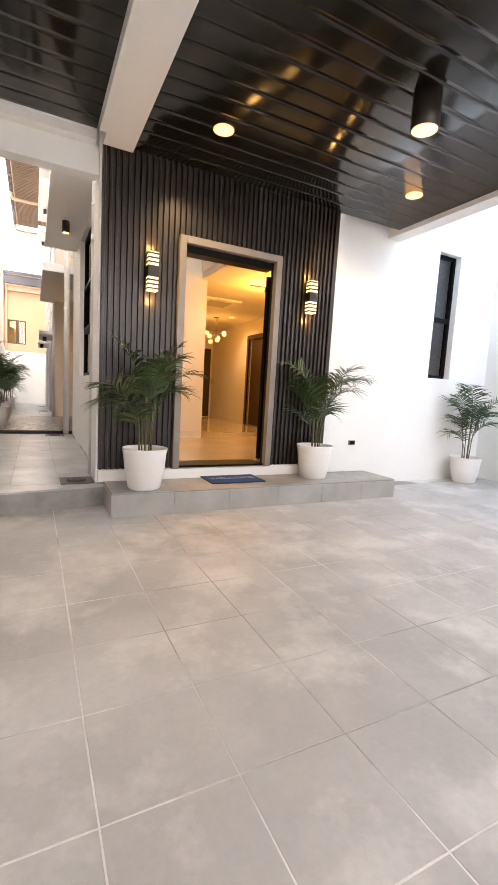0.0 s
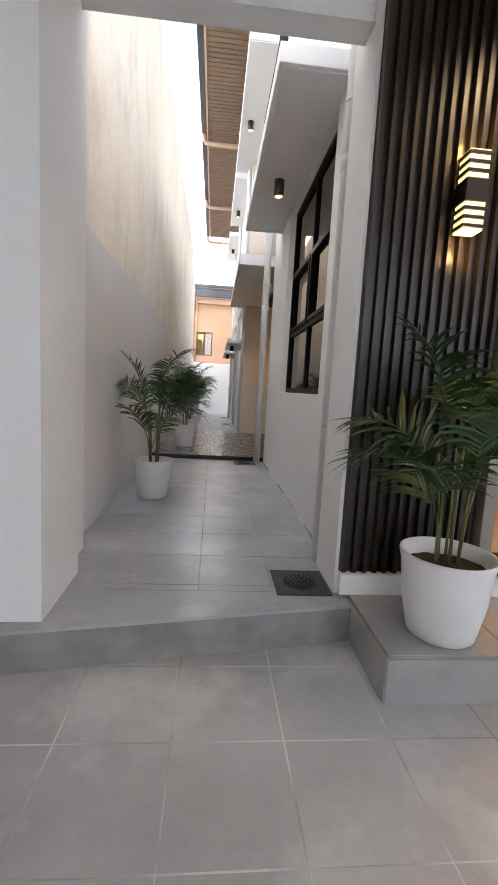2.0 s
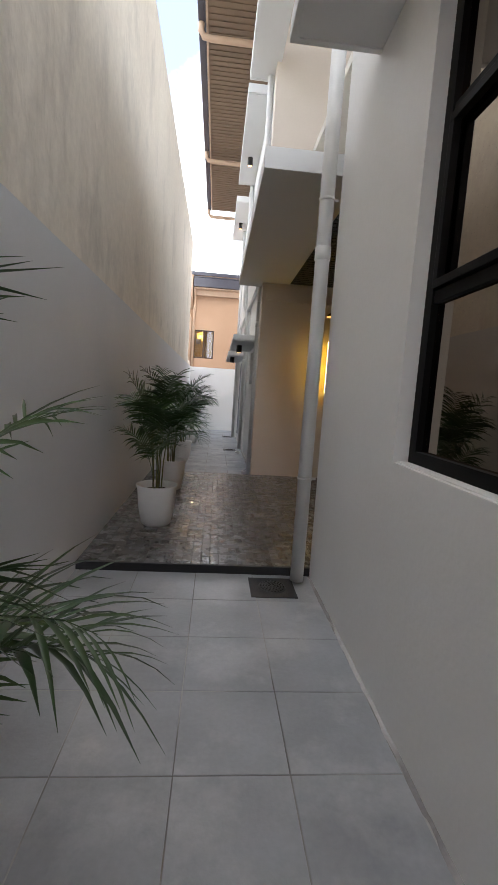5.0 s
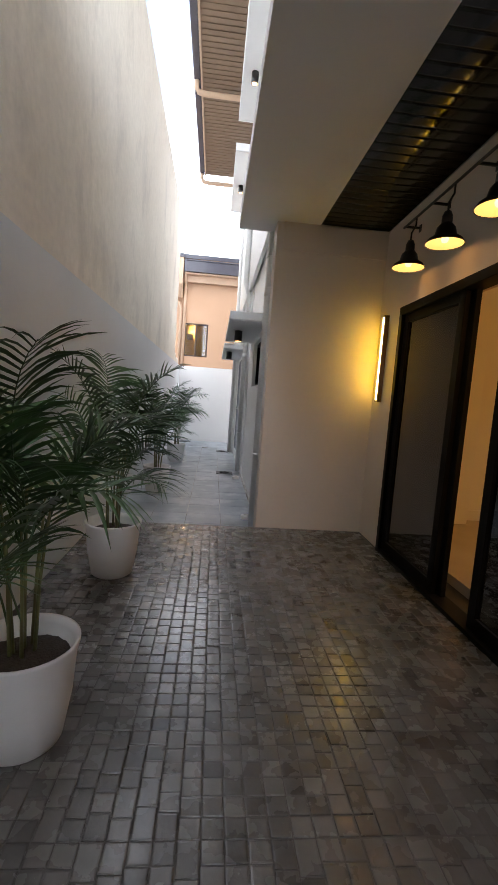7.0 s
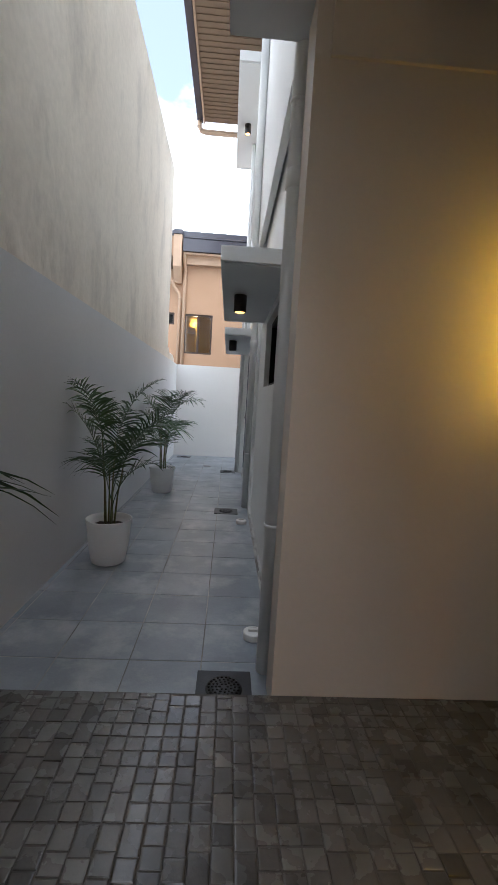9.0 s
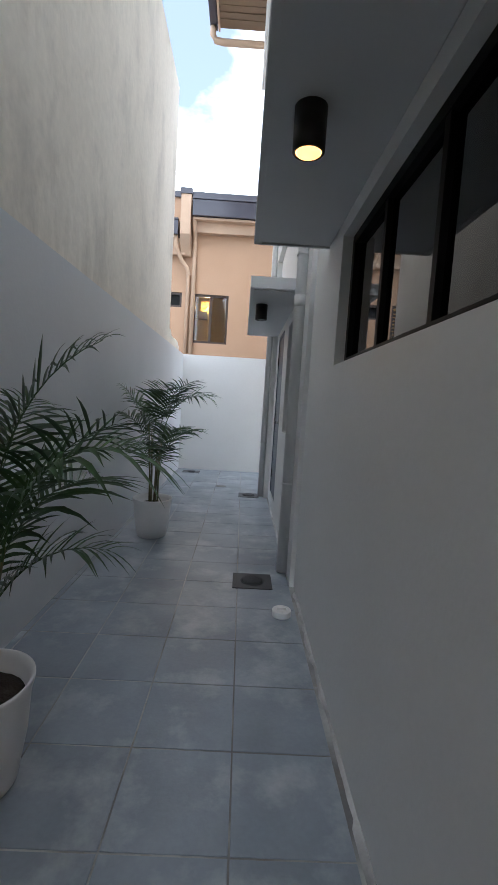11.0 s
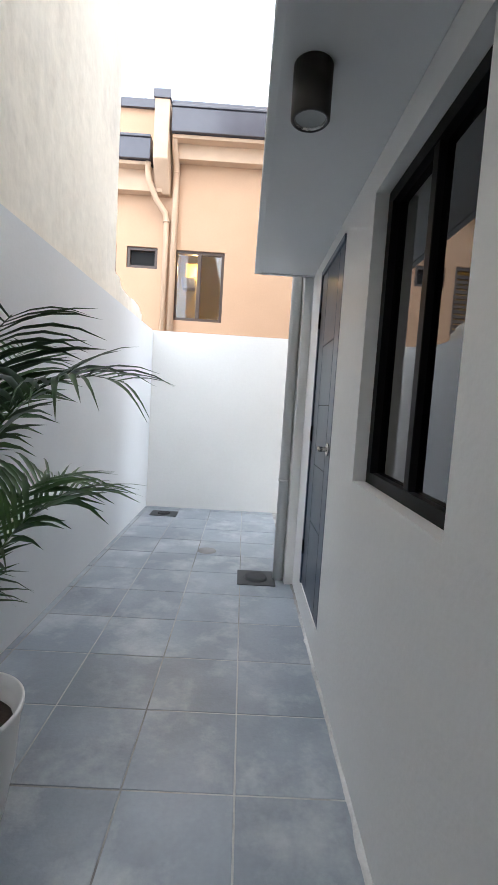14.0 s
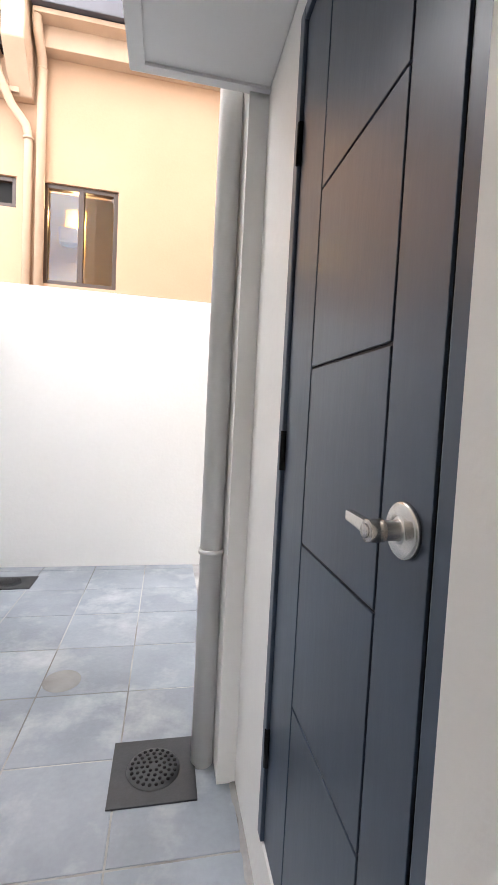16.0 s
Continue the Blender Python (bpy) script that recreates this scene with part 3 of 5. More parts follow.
part("lining", boxes((D0 + 0.004, -15.37, 0.185, D0 + F - 0.01, -15.30, DZ - 0.004), (D1 - F + 0.01, -15.37, 0.185, D1 - 0.004, -15.30, DZ - 0.004), (D0 + F - 0.01, -15.37, DZ - F, D1 - F + 0.01, -15.30, DZ - 0.004)), ALU, door_1)
part("header", boxes((D0 + F, -15.362, DZ - F - 0.07, D1 - F, -15.20, DZ - F - 0.002)), ALU, door_1)
part("threshold", boxes((D0 + F, -15.40, 0.187, D1 - F, -15.08, 0.212), bevel=0.004), ALU, door_1)
open_leaf = part("door_leaf", boxes((-0.046, 0.0, 0.215, 0.0, 1.06, DZ - F - 0.075), bevel=0.004), ALU, door_1)
open_leaf.matrix_local = pose(D1 + 0.02, -15.09, 0, 0, 0, -70)
part("door_handle", tube([(-0.09, 0.95, 1.0), (-0.09, 0.95, 1.6)], 0.012), STEEL, open_leaf)

closer = part("door_closer", boxes((-0.112, 0.05, 2.37, -0.048, 0.30, 2.43), bevel=0.006), STEEL_FRAME, open_leaf, "grey hydraulic door closer")
part("closer_arm", tube([(-0.08, 0.12, 2.435), (-0.20, 0.02, 2.45), (-0.26, -0.06, 2.45)], 0.008, 8), STEEL_FRAME, closer)

# sliding door of the recess
door_2 = thing("door_2", "half-open black framed sliding glass door of the recess", "sliding door", kind="structure")
part("door_frame", boxes((XB - 0.03, SD0, SDZ - 0.07, XB + 0.11, SD1, SDZ), (XB - 0.03, SD1 - 0.06, ZP - 0.01, XB + 0.11, SD1, SDZ - 0.07), (XB - 0.03, SD0, ZP - 0.01, XB + 0.11, SD0 + 0.06, SDZ - 0.07), (XB - 0.03, SD0 + 0.06, ZP - 0.01, XB + 0.11, SD1 - 0.06, ZP + 0.03), bevel=0.004), ALU, door_2)
for k, (a, b, x) in enumerate(((-8.56, SD1 - 0.06, XB), (-8.60, SD1 - 0.10, XB + 0.05), (SD0 + 0.06, -9.0, XB))):
    leaf = part("door_leaf", boxes((x, a, ZP + 0.03, x + 0.04, a + 0.075, SDZ - 0.07), (x, b - 0.075, ZP + 0.03, x + 0.04, b, SDZ - 0.07), (x, a + 0.075, ZP + 0.03, x + 0.04, b - 0.075, ZP + 0.12), (x, a + 0.075, SDZ - 0.145, x + 0.04, b - 0.075, SDZ - 0.07), bevel=0.003), ALU, door_2)
    part("pane", boxes((x + 0.018, a + 0.075, ZP + 0.12, x + 0.023, b - 0.075, SDZ - 0.145)), GLASS, leaf).visible_shadow = False

# rear door: slab with incised grooves, lever handle and hinges
door_3 = thing("door_3", "blue-grey painted rear door with incised panel grooves", "door", (0.010, 0, 0), kind="structure")
part("door_frame", boxes((-0.006, R0, RZ0, 0.12, R0 + 0.035, RZ1), (-0.014, R1 - 0.035, RZ0, 0.12, R1, RZ1), (-0.014, R0 + 0.035, RZ1 - 0.035, 0.12, R1 - 0.035, RZ1), bevel=0.004), DOOR_PAINT, door_3)
LA, LB, LZ0, LZ1 = R0 + 0.043, R1 - 0.04, RZ0 + 0.006, RZ1 - 0.04
ya, yb = -1.138, -0.805
cuts = [0.68, 1.05, 1.43, 1.80]
g = 0.003
# Near-black core: the shade in the grooves is put into its colour.
slab = boxes((0.0, LA, LZ0, 0.035, LB, LZ1))
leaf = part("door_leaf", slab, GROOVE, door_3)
# Black strip added to darken the gap at the near jamb.
part("gap_shade_strip", boxes((0.038, R0 + 0.035, RZ0, 0.06, R0 + 0.06, RZ1 - 0.035)), GROOVE, door_3, "black strip for the shade behind the gap")
panels = [(LA, ya - g, LZ0, LZ1), (yb + g, LB, LZ0, LZ1)]
edges = [LZ0, *cuts, LZ1]
for a, b in zip(edges, edges[1:]):
    panels.append((ya + g, yb - g, a + (g if a != LZ0 else 0), b - (g if b != LZ1 else 0)))
for a, b, c, d in panels:
    part("panel", boxes((-0.005, a, c, 0.0, b, d), bevel=0.0015), DOOR_PAINT, leaf)
handle = part("lever_handle", lathe([(0, 0.0), (0.036, 0.0), (0.0365, 0.001), (0.0365, 0.005), (0.035, 0.0075), (0.032, 0.0085), (0.018, 0.009), (0.0135, 0.0095), (0.013, 0.011), (0.0125, 0.030), (0.0125, 0.0315), (0.0145, 0.032), (0.0145, 0.052), (0.014, 0.053), (0.0, 0.053)], 32), STEEL, door_3, "satin steel lever handle")
handle.matrix_local = pose(-0.006, -1.205, 1.187, 0, -90, 0)
bm = boxes((-0.0095, 0.008, 0.037, 0.0095, 0.088, 0.049), bevel=0.004)
for v in bm.verts:
    if v.co.y > 0.05:
        v.co.z -= 0.006
        v.co.x *= 0.8
part("lever", bm, STEEL, handle)
part("key_cylinder", lathe([(0.009, 0.052), (0.009, 0.056), (0.0085, 0.057), (0, 0.057)], 16), STEEL, handle)
for z in (0.45, 1.24, 1.99):
    hinge = part("hinge", tube([(-0.010, R1 - 0.037, z - 0.05), (-0.010, R1 - 0.037, z + 0.05)], 0.008, 10), ALU, door_3, "black steel hinge")

# ---- rooms behind the openings ----
room_floor = structure("floor_hall", boxes((0.32, -15.05, -0.2, 4.9, -11.05, 0.19), (1.36, -11.05, -0.2, 4.9, -6.4, 0.19)), ROOM_FLOOR, "polished beige tile floor of the hall", "floor")
room_walls = structure("wall_hall", boxes((4.68, -15.05, 0.19, 4.9, -10.15, 4.4), (4.68, -9.35, 0.19, 4.9, -6.6, 4.4), (4.68, -10.15, 2.5, 4.9, -9.35, 4.4), (1.36, -6.6, 0.19, 4.9, -6.4, 4.4), (4.9, -10.6, 0.19, 5.0, -8.9, 3.0)), ROOM_WALL, "warm lit hall walls", "wall")
structure("wall_hall_west", boxes((1.355, YREC, 0.19, 1.38, -6.6, 4.4), (1.355, -11.05, ZSOF, 1.38, YREC, 4.4)), ROOM_WALL, "inner wall over the sliding door", "wall")
structure("wall_hall_partition", boxes((0.32, -12.62, 0.19, 2.17, -12.5, 4.4), (0.32, -12.632, 0.19, 2.17, -12.62, 0.31), (0.32, -12.638, 0.31, 2.17, -12.62, 0.335)), ROOM_WALL, "pale hall partition with a moulded baseboard", "wall")
ceiling_hall = structure("ceiling_hall", boxes((2.07, -15.05, 3.0, 4.68, -6.6, 3.1), (0.32, -15.05, 4.4, 4.9, -6.4, 4.5), (2.05, -15.05, 3.1, 2.07, -6.6, 4.4)), ROOM_WALL, "white hall ceiling with a raised bay", "ceiling")
structure("baseboard_hall", boxes((4.655, -15.05, 0.19, 4.68, -10.25, 0.31), (4.655, -9.25, 0.19, 4.68, -6.6, 0.31), (1.38, -6.63, 0.19, 4.655, -6.6, 0.31)), ROOM_WALL, "white hall baseboard", "baseboard")
door_4 = thing("door_4", "dark brown open doorway frame in the hall", "door", kind="structure")
part("door_frame", boxes((4.64, -10.25, 0.19, 4.72, -10.15, 2.6), (4.64, -9.35, 0.19, 4.72, -9.25, 2.6), (4.64, -10.15, 2.5, 4.72, -9.35, 2.6)), DARK_WOOD, door_4)
part("door_leaf", boxes((4.74, -10.14, 0.20, 4.78, -9.36, 2.49)), DARK_WOOD, door_4)
door_5 = thing("door_5", "dark brown closed wooden door in the hall", "door", kind="structure")
part("door_leaf", boxes((4.05, -6.66, 0.20, 4.60, -6.605, 2.4), bevel=0.004), DARK_WOOD, door_5)
structure("wall_store", boxes((2.4, -6.4, -0.4, 2.5, 1.2, ZEAVE), (0.25, 1.1, -0.4, 2.4, 1.2, ZEAVE), (0.25, YREC + 0.22, -0.4, 2.4, YREC + 0.30, ZEAVE), (0.25, -3.4, -0.4, 2.4, -3.3, ZEAVE)), ROOM_WALL, "inner walls of the rear rooms", "wall")
structure("floor_store", boxes((0.25, -6.73, -0.2, 2.4, 1.1, 0.15)), ROOM_FLOOR, "tiled floor of the rear rooms", "floor")
structure("ceiling_store", boxes((0.25, -6.73, 2.7, 2.4, 1.1, 2.8)), ROOM_WALL, "white ceiling of the rear rooms", "ceiling")
structure("wall_front_room", boxes((4.92, -14.9, -0.4, 6.6, -12.5, 0.0), (4.92, -12.6, 0.0, 6.6, -12.5, 6.0), (6.5, -14.9, 0.0, 6.6, -12.6, 6.0)), ROOM_WALL, "inner walls of the front room", "wall")
structure("roof_house", boxes((0.0, -15.05, ZEAVE + 0.12, 6.6, 1.2, ZEAVE + 0.3)), BROWN_METAL, "flat dark house roof", "roof")


def downlight(name, x, y, z, r, glow, label, power=0.0):
    ob = thing(name, label, "downlight", (x, y, z))
    # The rim is no lamp; its emission paints the orange halo.
    part("ring", lathe([(r, -0.001), (r * 1.22, -0.001), (r * 1.22, -0.010), (r * 1.02, -0.014), (r, -0.006)], 28), SHADE_GLOW, ob, "white rim given a glow for the lamp's halo")
    part("lens", lathe([(0, -0.004), (r, -0.004)], 28), glow, ob)
    if power:
        lamp("downlight_beam", "SPOT", (x, y, z - 0.03), power, size=0.06, target=(x, y, 0), angle=140)
    return ob


downlight("downlight", 2.80, -13.2, 3.0, 0.06, SOFT_GLOW, "round lit downlight in the hall ceiling", 12)
downlight("downlight", 4.05, -9.45, 3.0, 0.06, SOFT_GLOW, "round lit downlight in the hall ceiling", 12)
ac = thing("ceiling_air_conditioner", "white ceiling cassette air conditioner in the hall", "air conditioner", (3.0, -11.0, 3.0))
part("body", boxes((-0.42, -0.42, -0.04, 0.42, 0.42, 0.0), bevel=0.01), WHITE, ac)
part("grille", boxes(*[(-0.26, -0.26 + 0.065 * k, -0.05, 0.26, -0.26 + 0.065 * k + 0.03, -0.04) for k in range(9)]), OUTLET, ac)
chandelier = thing("chandelier", "brass branched chandelier with clear glowing globes", "chandelier", (3.75, -9.15, 3.0))
part("canopy", lathe([(0, 0), (0.07, 0), (0.07, -0.02), (0, -0.03)], 20), STEEL_FRAME, chandelier)
part("rod", tube([(0, 0, -0.02), (0, 0, -0.45)], 0.008, 8), STEEL_FRAME, chandelier)
for k in range(7):
    a = 2 * math.pi * k / 7
    end = (0.24 * math.cos(a), 0.24 * math.sin(a), -0.42 - 0.10 * (k % 3))
    part("arm", tube([(0, 0, -0.42), (end[0] * 0.6, end[1] * 0.6, end[2] - 0.03), end], 0.006, 6), STEEL_FRAME, chandelier)
    part("globe", lathe([(0.055 * math.sin(math.pi * i / 8), -0.055 * math.cos(math.pi * i / 8)) for i in range(9)], 14, at=end), SOFT_GLOW, chandelier)
lamp("chandelier_light", "POINT", (3.75, -9.15, 2.35), 6, (1.0, 0.42, 0.06), 0.4)
# Added fill with no fixture of its own; brightens the hall in amber.
lamp("hall_fill", "POINT", (3.2, -13.0, 2.75), 27, (1.0, 0.47, 0.085), 0.4)

# ---- fluted cladding ----
cladding = thing("fluted_cladding", "charcoal fluted wall cladding with narrow vertical ribs", "wall cladding", kind="structure")
PITCH, RIB = 0.0606, 0.034
strips = [(0.02, -15.368, 0.19, D0, -15.36, 3.40), (D1, -15.368, 0.19, 2.895, -15.36, 3.40), (D0, -15.368, DZ, D1, -15.36, 3.40)]
part("backing", boxes(*strips), SLAT, cladding)
rib_meshes = {}
def rib_mesh(z0, z1):
    key = (round(z0, 3), round(z1, 3))
    if key not in rib_meshes:
        rib_meshes[key] = as_mesh("slat", prism([(-RIB / 2, 0), (-RIB / 2 + 0.006, -0.032), (RIB / 2 - 0.006, -0.032), (RIB / 2, 0)], *key), SLAT)
    return rib_meshes[key]
for k in range(48):
    x = 0.04 + PITCH * k
    if x + RIB / 2 > 2.895:
        break
    low = DZ + 0.002 if D0 - 0.02 < x < D1 + 0.02 else 0.19
    ob = new("slat", rib_mesh(low, 3.40))
    ob.parent, ob.location = cladding, (x, -15.368, 0)


# ---- wall lamps of the entrance ----
def wall_sconce(x, z):
    ob = thing("wall_sconce", "black up-and-down wall lamp with lit slotted ends", "wall lamp", (x, -15.40, z), group="entrance wall lamps")
    part("back_plate", boxes((-0.045, -0.012, -0.09, 0.045, 0.0, 0.09), bevel=0.004), LAMP_BLACK, ob)
    part("body", boxes((-0.06, -0.125, -0.055, 0.06, -0.012, 0.055), bevel=0.006), LAMP_BLACK, ob)
    for s in (1, -1):
        part("diffuser", boxes((-0.052, -0.115, min(s * 0.056, s * 0.19), 0.052, -0.022, max(s * 0.056, s * 0.19))), SCONCE_GLOW, ob, "glowing frosted diffuser")
        for k in range(3):
            z0 = s * (0.088 + 0.042 * k)
            part("louvre", boxes((-0.062, -0.126, z0 - 0.008, 0.062, -0.012, z0 + 0.008), bevel=0.003), LAMP_BLACK, ob)
        lamp("sconce_light", "POINT", (x, -15.475, z + s * 0.27), 0.9, (1.0, 0.56, 0.17), 0.03)
    return ob


wall_sconce(0.512, 2.25)
wall_sconce(2.475, 2.28)


# ---- porch ceiling lamps ----
for x, y in ((0.945, -16.17), (3.27, -16.2)):
    downlight("porch_downlight", x, y, 3.40, 0.075, SOFT_GLOW, "round warm downlight in the black porch ceiling", 22)


def cylinder_lamp(x, y, z, r, h, glow, label, power=0.0):
    """A surface-mounted spot with a recessed lens."""
    ob = thing("cylinder_spotlight", label, "ceiling lamp", (x, y, z))
    part("housing", lathe([(0, 0), (r, 0), (r, -h + 0.004), (r - 0.004, -h), (r - 0.010, -h), (r - 0.012, -h + 0.02)], 28), LAMP_BLACK, ob)
    part("reflector", lathe([(r - 0.011, -h + 0.002), (r - 0.022, -h + 0.028)], 28), STEEL if glow is OFF_LENS else glow, ob)
    drop = 0.004 if glow is OFF_LENS else 0.024
    part("lens", lathe([(0, 0.012 - h - drop), (r * 0.45, 0.012 - h - drop * 0.85), (r * 0.72, 0.010 - h - drop * 0.5), (r - 0.012, -h + 0.010)], 28), glow, ob)
    if power:
        lamp("spot_beam", "SPOT", (x, y, z - h - 0.01), power, size=r * 0.7, target=(x, y, z - 5), angle=110)
    return ob


cylinder_lamp(2.08, -17.43, 3.40, 0.105, 0.27, SOFT_GLOW, "large black cylinder lamp under the porch ceiling", 6)
cylinder_lamp(-0.163, -12.95, 3.38, 0.052, 0.16, WARM_GLOW, "small lit black cylinder lamp under a window canopy", 2.5)
cylinder_lamp(-0.288, -5.07, 2.41, 0.055, 0.145, WARM_GLOW, "small lit black cylinder lamp under a low canopy", 0.7)
cylinder_lamp(-0.325, -2.21, 2.394, 0.058, 0.15, OFF_LENS, "unlit black cylinder lamp over the rear door")
for y in (-8.6, -4.3, -0.72):
    cylinder_lamp(-0.26, y, 6.4, 0.055, 0.16, WARM_GLOW, "small lit cylinder lamp under an upper canopy")


# ---- recess: black ceiling panel, pendant row and tube lamp ----
recess_panel = structure("ceiling_recess_panel", plank_run(0.36, XB, YSTEP, 0.099, ZSOF + 0.012, 38, 0.1, 0.033, 0.0010), BLACK_GLOSS, "black glossy plank panel in the recess ceiling", "ceiling")
rail = thing("pendant_rail", "thin dark conduit that carries the pendant lamps", "lamp rail")
part("conduit", tube([(0.93, -10.2, 2.98), (0.93, -7.72, 2.98)], 0.010, 10), LAMP_BLACK, rail)
for y in (-10.0, -9.35, -8.75, -8.2, -7.75):
    part("bracket", boxes((0.935, y - 0.008, 2.972, XB - 0.006, y + 0.008, 2.988), (XB - 0.006, y - 0.02, 2.95, XB, y + 0.02, 3.01), bevel=0.002), LAMP_BLACK, rail)


def pendant(y):
    ob = thing("pendant_lamp", "dark bell-shaped pendant lamp with a glowing bulb", "pendant lamp", (0.90, y, 2.585), group="pendants of the recess")
    part("rod", tube([(0.03, 0, 0.39), (0.03, 0, 0.33), (0.0, 0, 0.27), (0, 0, 0.20)], 0.007, 8), LAMP_BLACK, ob)
    part("cap", lathe([(0, 0.21), (0.022, 0.21), (0.034, 0.18), (0.036, 0.12), (0, 0.12)], 20), LAMP_BLACK, ob)
    part("shade", lathe([(0.034, 0.135), (0.060, 0.105), (0.072, 0.055), (0.110, 0.030), (0.128, 0.0), (0.124, 0.0), (0.106, 0.026), (0.068, 0.050), (0.056, 0.098), (0.030, 0.128)], 32), LAMP_BLACK, ob)
    part("inner_reflector", lathe([(0.122, 0.002), (0.104, 0.024), (0.066, 0.048), (0.054, 0.09), (0, 0.09)], 32), SHADE_GLOW, ob, "warm lit inner reflector")
    part("bulb", lathe([(0, 0.005), (0.018, 0.012), (0.026, 0.032), (0.018, 0.055), (0.010, 0.075), (0, 0.075)], 16), WARM_GLOW, ob, "glowing bulb")
    lamp("pendant_light", "SPOT", (0.90, y, 2.58), 0.32, (1.0, 0.50, 0.15), 0.05, target=(0.90, y, 0), angle=118)
    return ob


for y in (-7.95, -8.50, -9.06):
    pendant(y)
tube_lamp = thing("wall_tube_lamp", "slim vertical yellow tube lamp on the recess wall", "wall lamp", (XB, -7.245, 1.51))
part("channel", boxes((-0.014, -0.030, 0.0, -0.001, 0.030, 0.84), (-0.045, -0.030, 0.0, -0.014, -0.024, 0.84), (-0.045, 0.024, 0.0, -0.014, 0.030, 0.84), bevel=0.002), BRASS, tube_lamp)
for z in (0.0, 0.82):
    part("end_cap", boxes((-0.046, -0.031, z, -0.001, 0.031, z + 0.02), bevel=0.003), BRASS, tube_lamp)
part("tube", tube([(-0.046, 0.0, 0.02), (-0.046, 0.0, 0.82)], 0.008, 12), TUBE_GLOW, tube_lamp, "glowing yellow tube")
lamp("tube_light", "POINT", (XB - 0.065, -7.20, 1.93), 0.55, (1.0, 0.56, 0.0), 0.06)
lamp("tube_light", "POINT", (XB - 0.065, -7.20, 2.20), 0.5, (1.0, 0.56, 0.0), 0.06)
lamp("tube_light", "POINT", (XB - 0.065, -7.20, 1.66), 0.5, (1.0, 0.56, 0.0), 0.06)


# ---- downpipes ----
def downpipe(points, r, rings, label):
    ob = thing("downpipe", label, "downpipe", points[0])
    o = Vector(points[0])
    part("pipe", tube([Vector(p) - o for p in points], r, 20), PVC, ob)
    for x, y, z in rings:
        rel = Vector((x, y, z)) - o
        part("clamp", lathe([(r + 0.001, -0.009), (r + 0.006, -0.009), (r + 0.006, 0.009), (r + 0.001, 0.009)], 20, at=rel), PVC, ob)
        if z > 2:
            part("coupling", lathe([(r, -0.40), (r + 0.005, -0.398), (r + 0.005, -0.31), (r, -0.308)], 20, at=rel), PVC, ob)
        part("clamp_ear", boxes((rel.x + r * 0.4, rel.y - 0.012, rel.z - 0.008, rel.x + r + 0.03, rel.y - 0.002, rel.z + 0.008)), PVC, ob)
    return ob


def straight(x, y, z0, z1):
    return [(x, y, z0), (x, y, (z0 + z1) / 2), (x, y, z1)]


downpipe(straight(0.030, -14.88, Z1, 6.0), 0.05, [(0.030, -14.88, 0.96), (0.030, -14.88, 2.98)], "painted downpipe in the corner of the passage mouth")
downpipe(straight(-0.020, -10.95, Z1 + 0.02, 5.8), 0.05, [(-0.020, -10.95, 0.855), (-0.020, -10.95, 2.8)], "painted downpipe at the end of the window wall")
downpipe([(-0.067, -6.71, 0.03), (-0.067, -6.71, 3.3), (-0.067, -6.71, 3.42), (-0.115, -6.71, 3.6), (-0.115, -6.71, 6.9)], 0.05, [(-0.067, -6.71, 0.85), (-0.067, -6.71, 2.95)], "grey painted downpipe at the recess corner")
downpipe([(-0.042, -3.09, 0.02), (-0.042, -3.09, 3.3), (-0.042, -3.09, 3.40), (-0.115, -3.09, 3.6), (-0.115, -3.09, 6.9)], 0.052, [(-0.042, -3.09, 0.77), (-0.042, -3.09, 2.60)], "grey painted downpipe between the canopies")
downpipe([(-0.110, -0.12, 0.0), (-0.110, -0.12, 3.3), (-0.110, -0.12, 3.40), (-0.112, -0.12, 3.6), (-0.115, -0.12, 6.9)], 0.042, [(-0.110, -0.12, 0.82)], "grey painted downpipe beside the rear door")


# ---- floor drains and caps ----
def floor_drain(x0, y0, x1, y1, z, cup, label):
    """A square steel plate round a perforated strainer."""
    ob = thing("floor_drain", label, "floor drain", ((x0 + x1) / 2, (y0 + y1) / 2, z))
    w, d = (x1 - x0) / 2, (y1 - y0) / 2
    part("plate", boxes((-w, -d, -0.003, w, d, 0.006), bevel=0.002), RAIN, ob)
    r = min(w, d) * 0.66
    part("strainer", lathe([(r, 0.006), (r * 0.97, 0.012), (r * 0.6, 0.016), (0, 0.018)], 32), cup, ob)
    bm = bmesh.new()
    for ring, n in ((0.22, 6), (0.42, 11), (0.62, 16), (0.82, 22)):
        for k in range(n):
            a = 2 * math.pi * (k + 0.5 * (n % 2)) / n
            lathe([(0, 0.0186 - 0.004 * ring ** 2), (r * 0.068, 0.0186 - 0.004 * ring ** 2), (r * 0.068, 0.010)], 8, bm, (r * ring * math.cos(a), r * ring * math.sin(a), 0))
    part("perforation", bm, HOLE, ob)
    return ob


floor_drain(-0.335, -15.40, -0.01, -15.07, Z1, RAIN, "square steel floor drain at the passage mouth")
floor_drain(-0.385, -11.21, -0.055, -10.90, Z1, DRAIN_CUP, "square steel floor drain below the paved step")
floor_drain(-0.435, -6.99, -0.145, -6.695, 0.0, RAIN, "square steel floor drain beside the recess corner")
floor_drain(-0.457, -3.435, -0.147, -3.15, 0.0, DRAIN_CUP, "square dark steel floor drain near a downpipe")
floor_drain(-0.442, -0.29, -0.138, 0.005, 0.0, DRAIN_CUP, "square dark steel floor drain beside the rear door")
floor_drain(-1.55, 1.60, -1.22, 1.84, 0.0, RAIN, "steel floor drain in the rear corner")


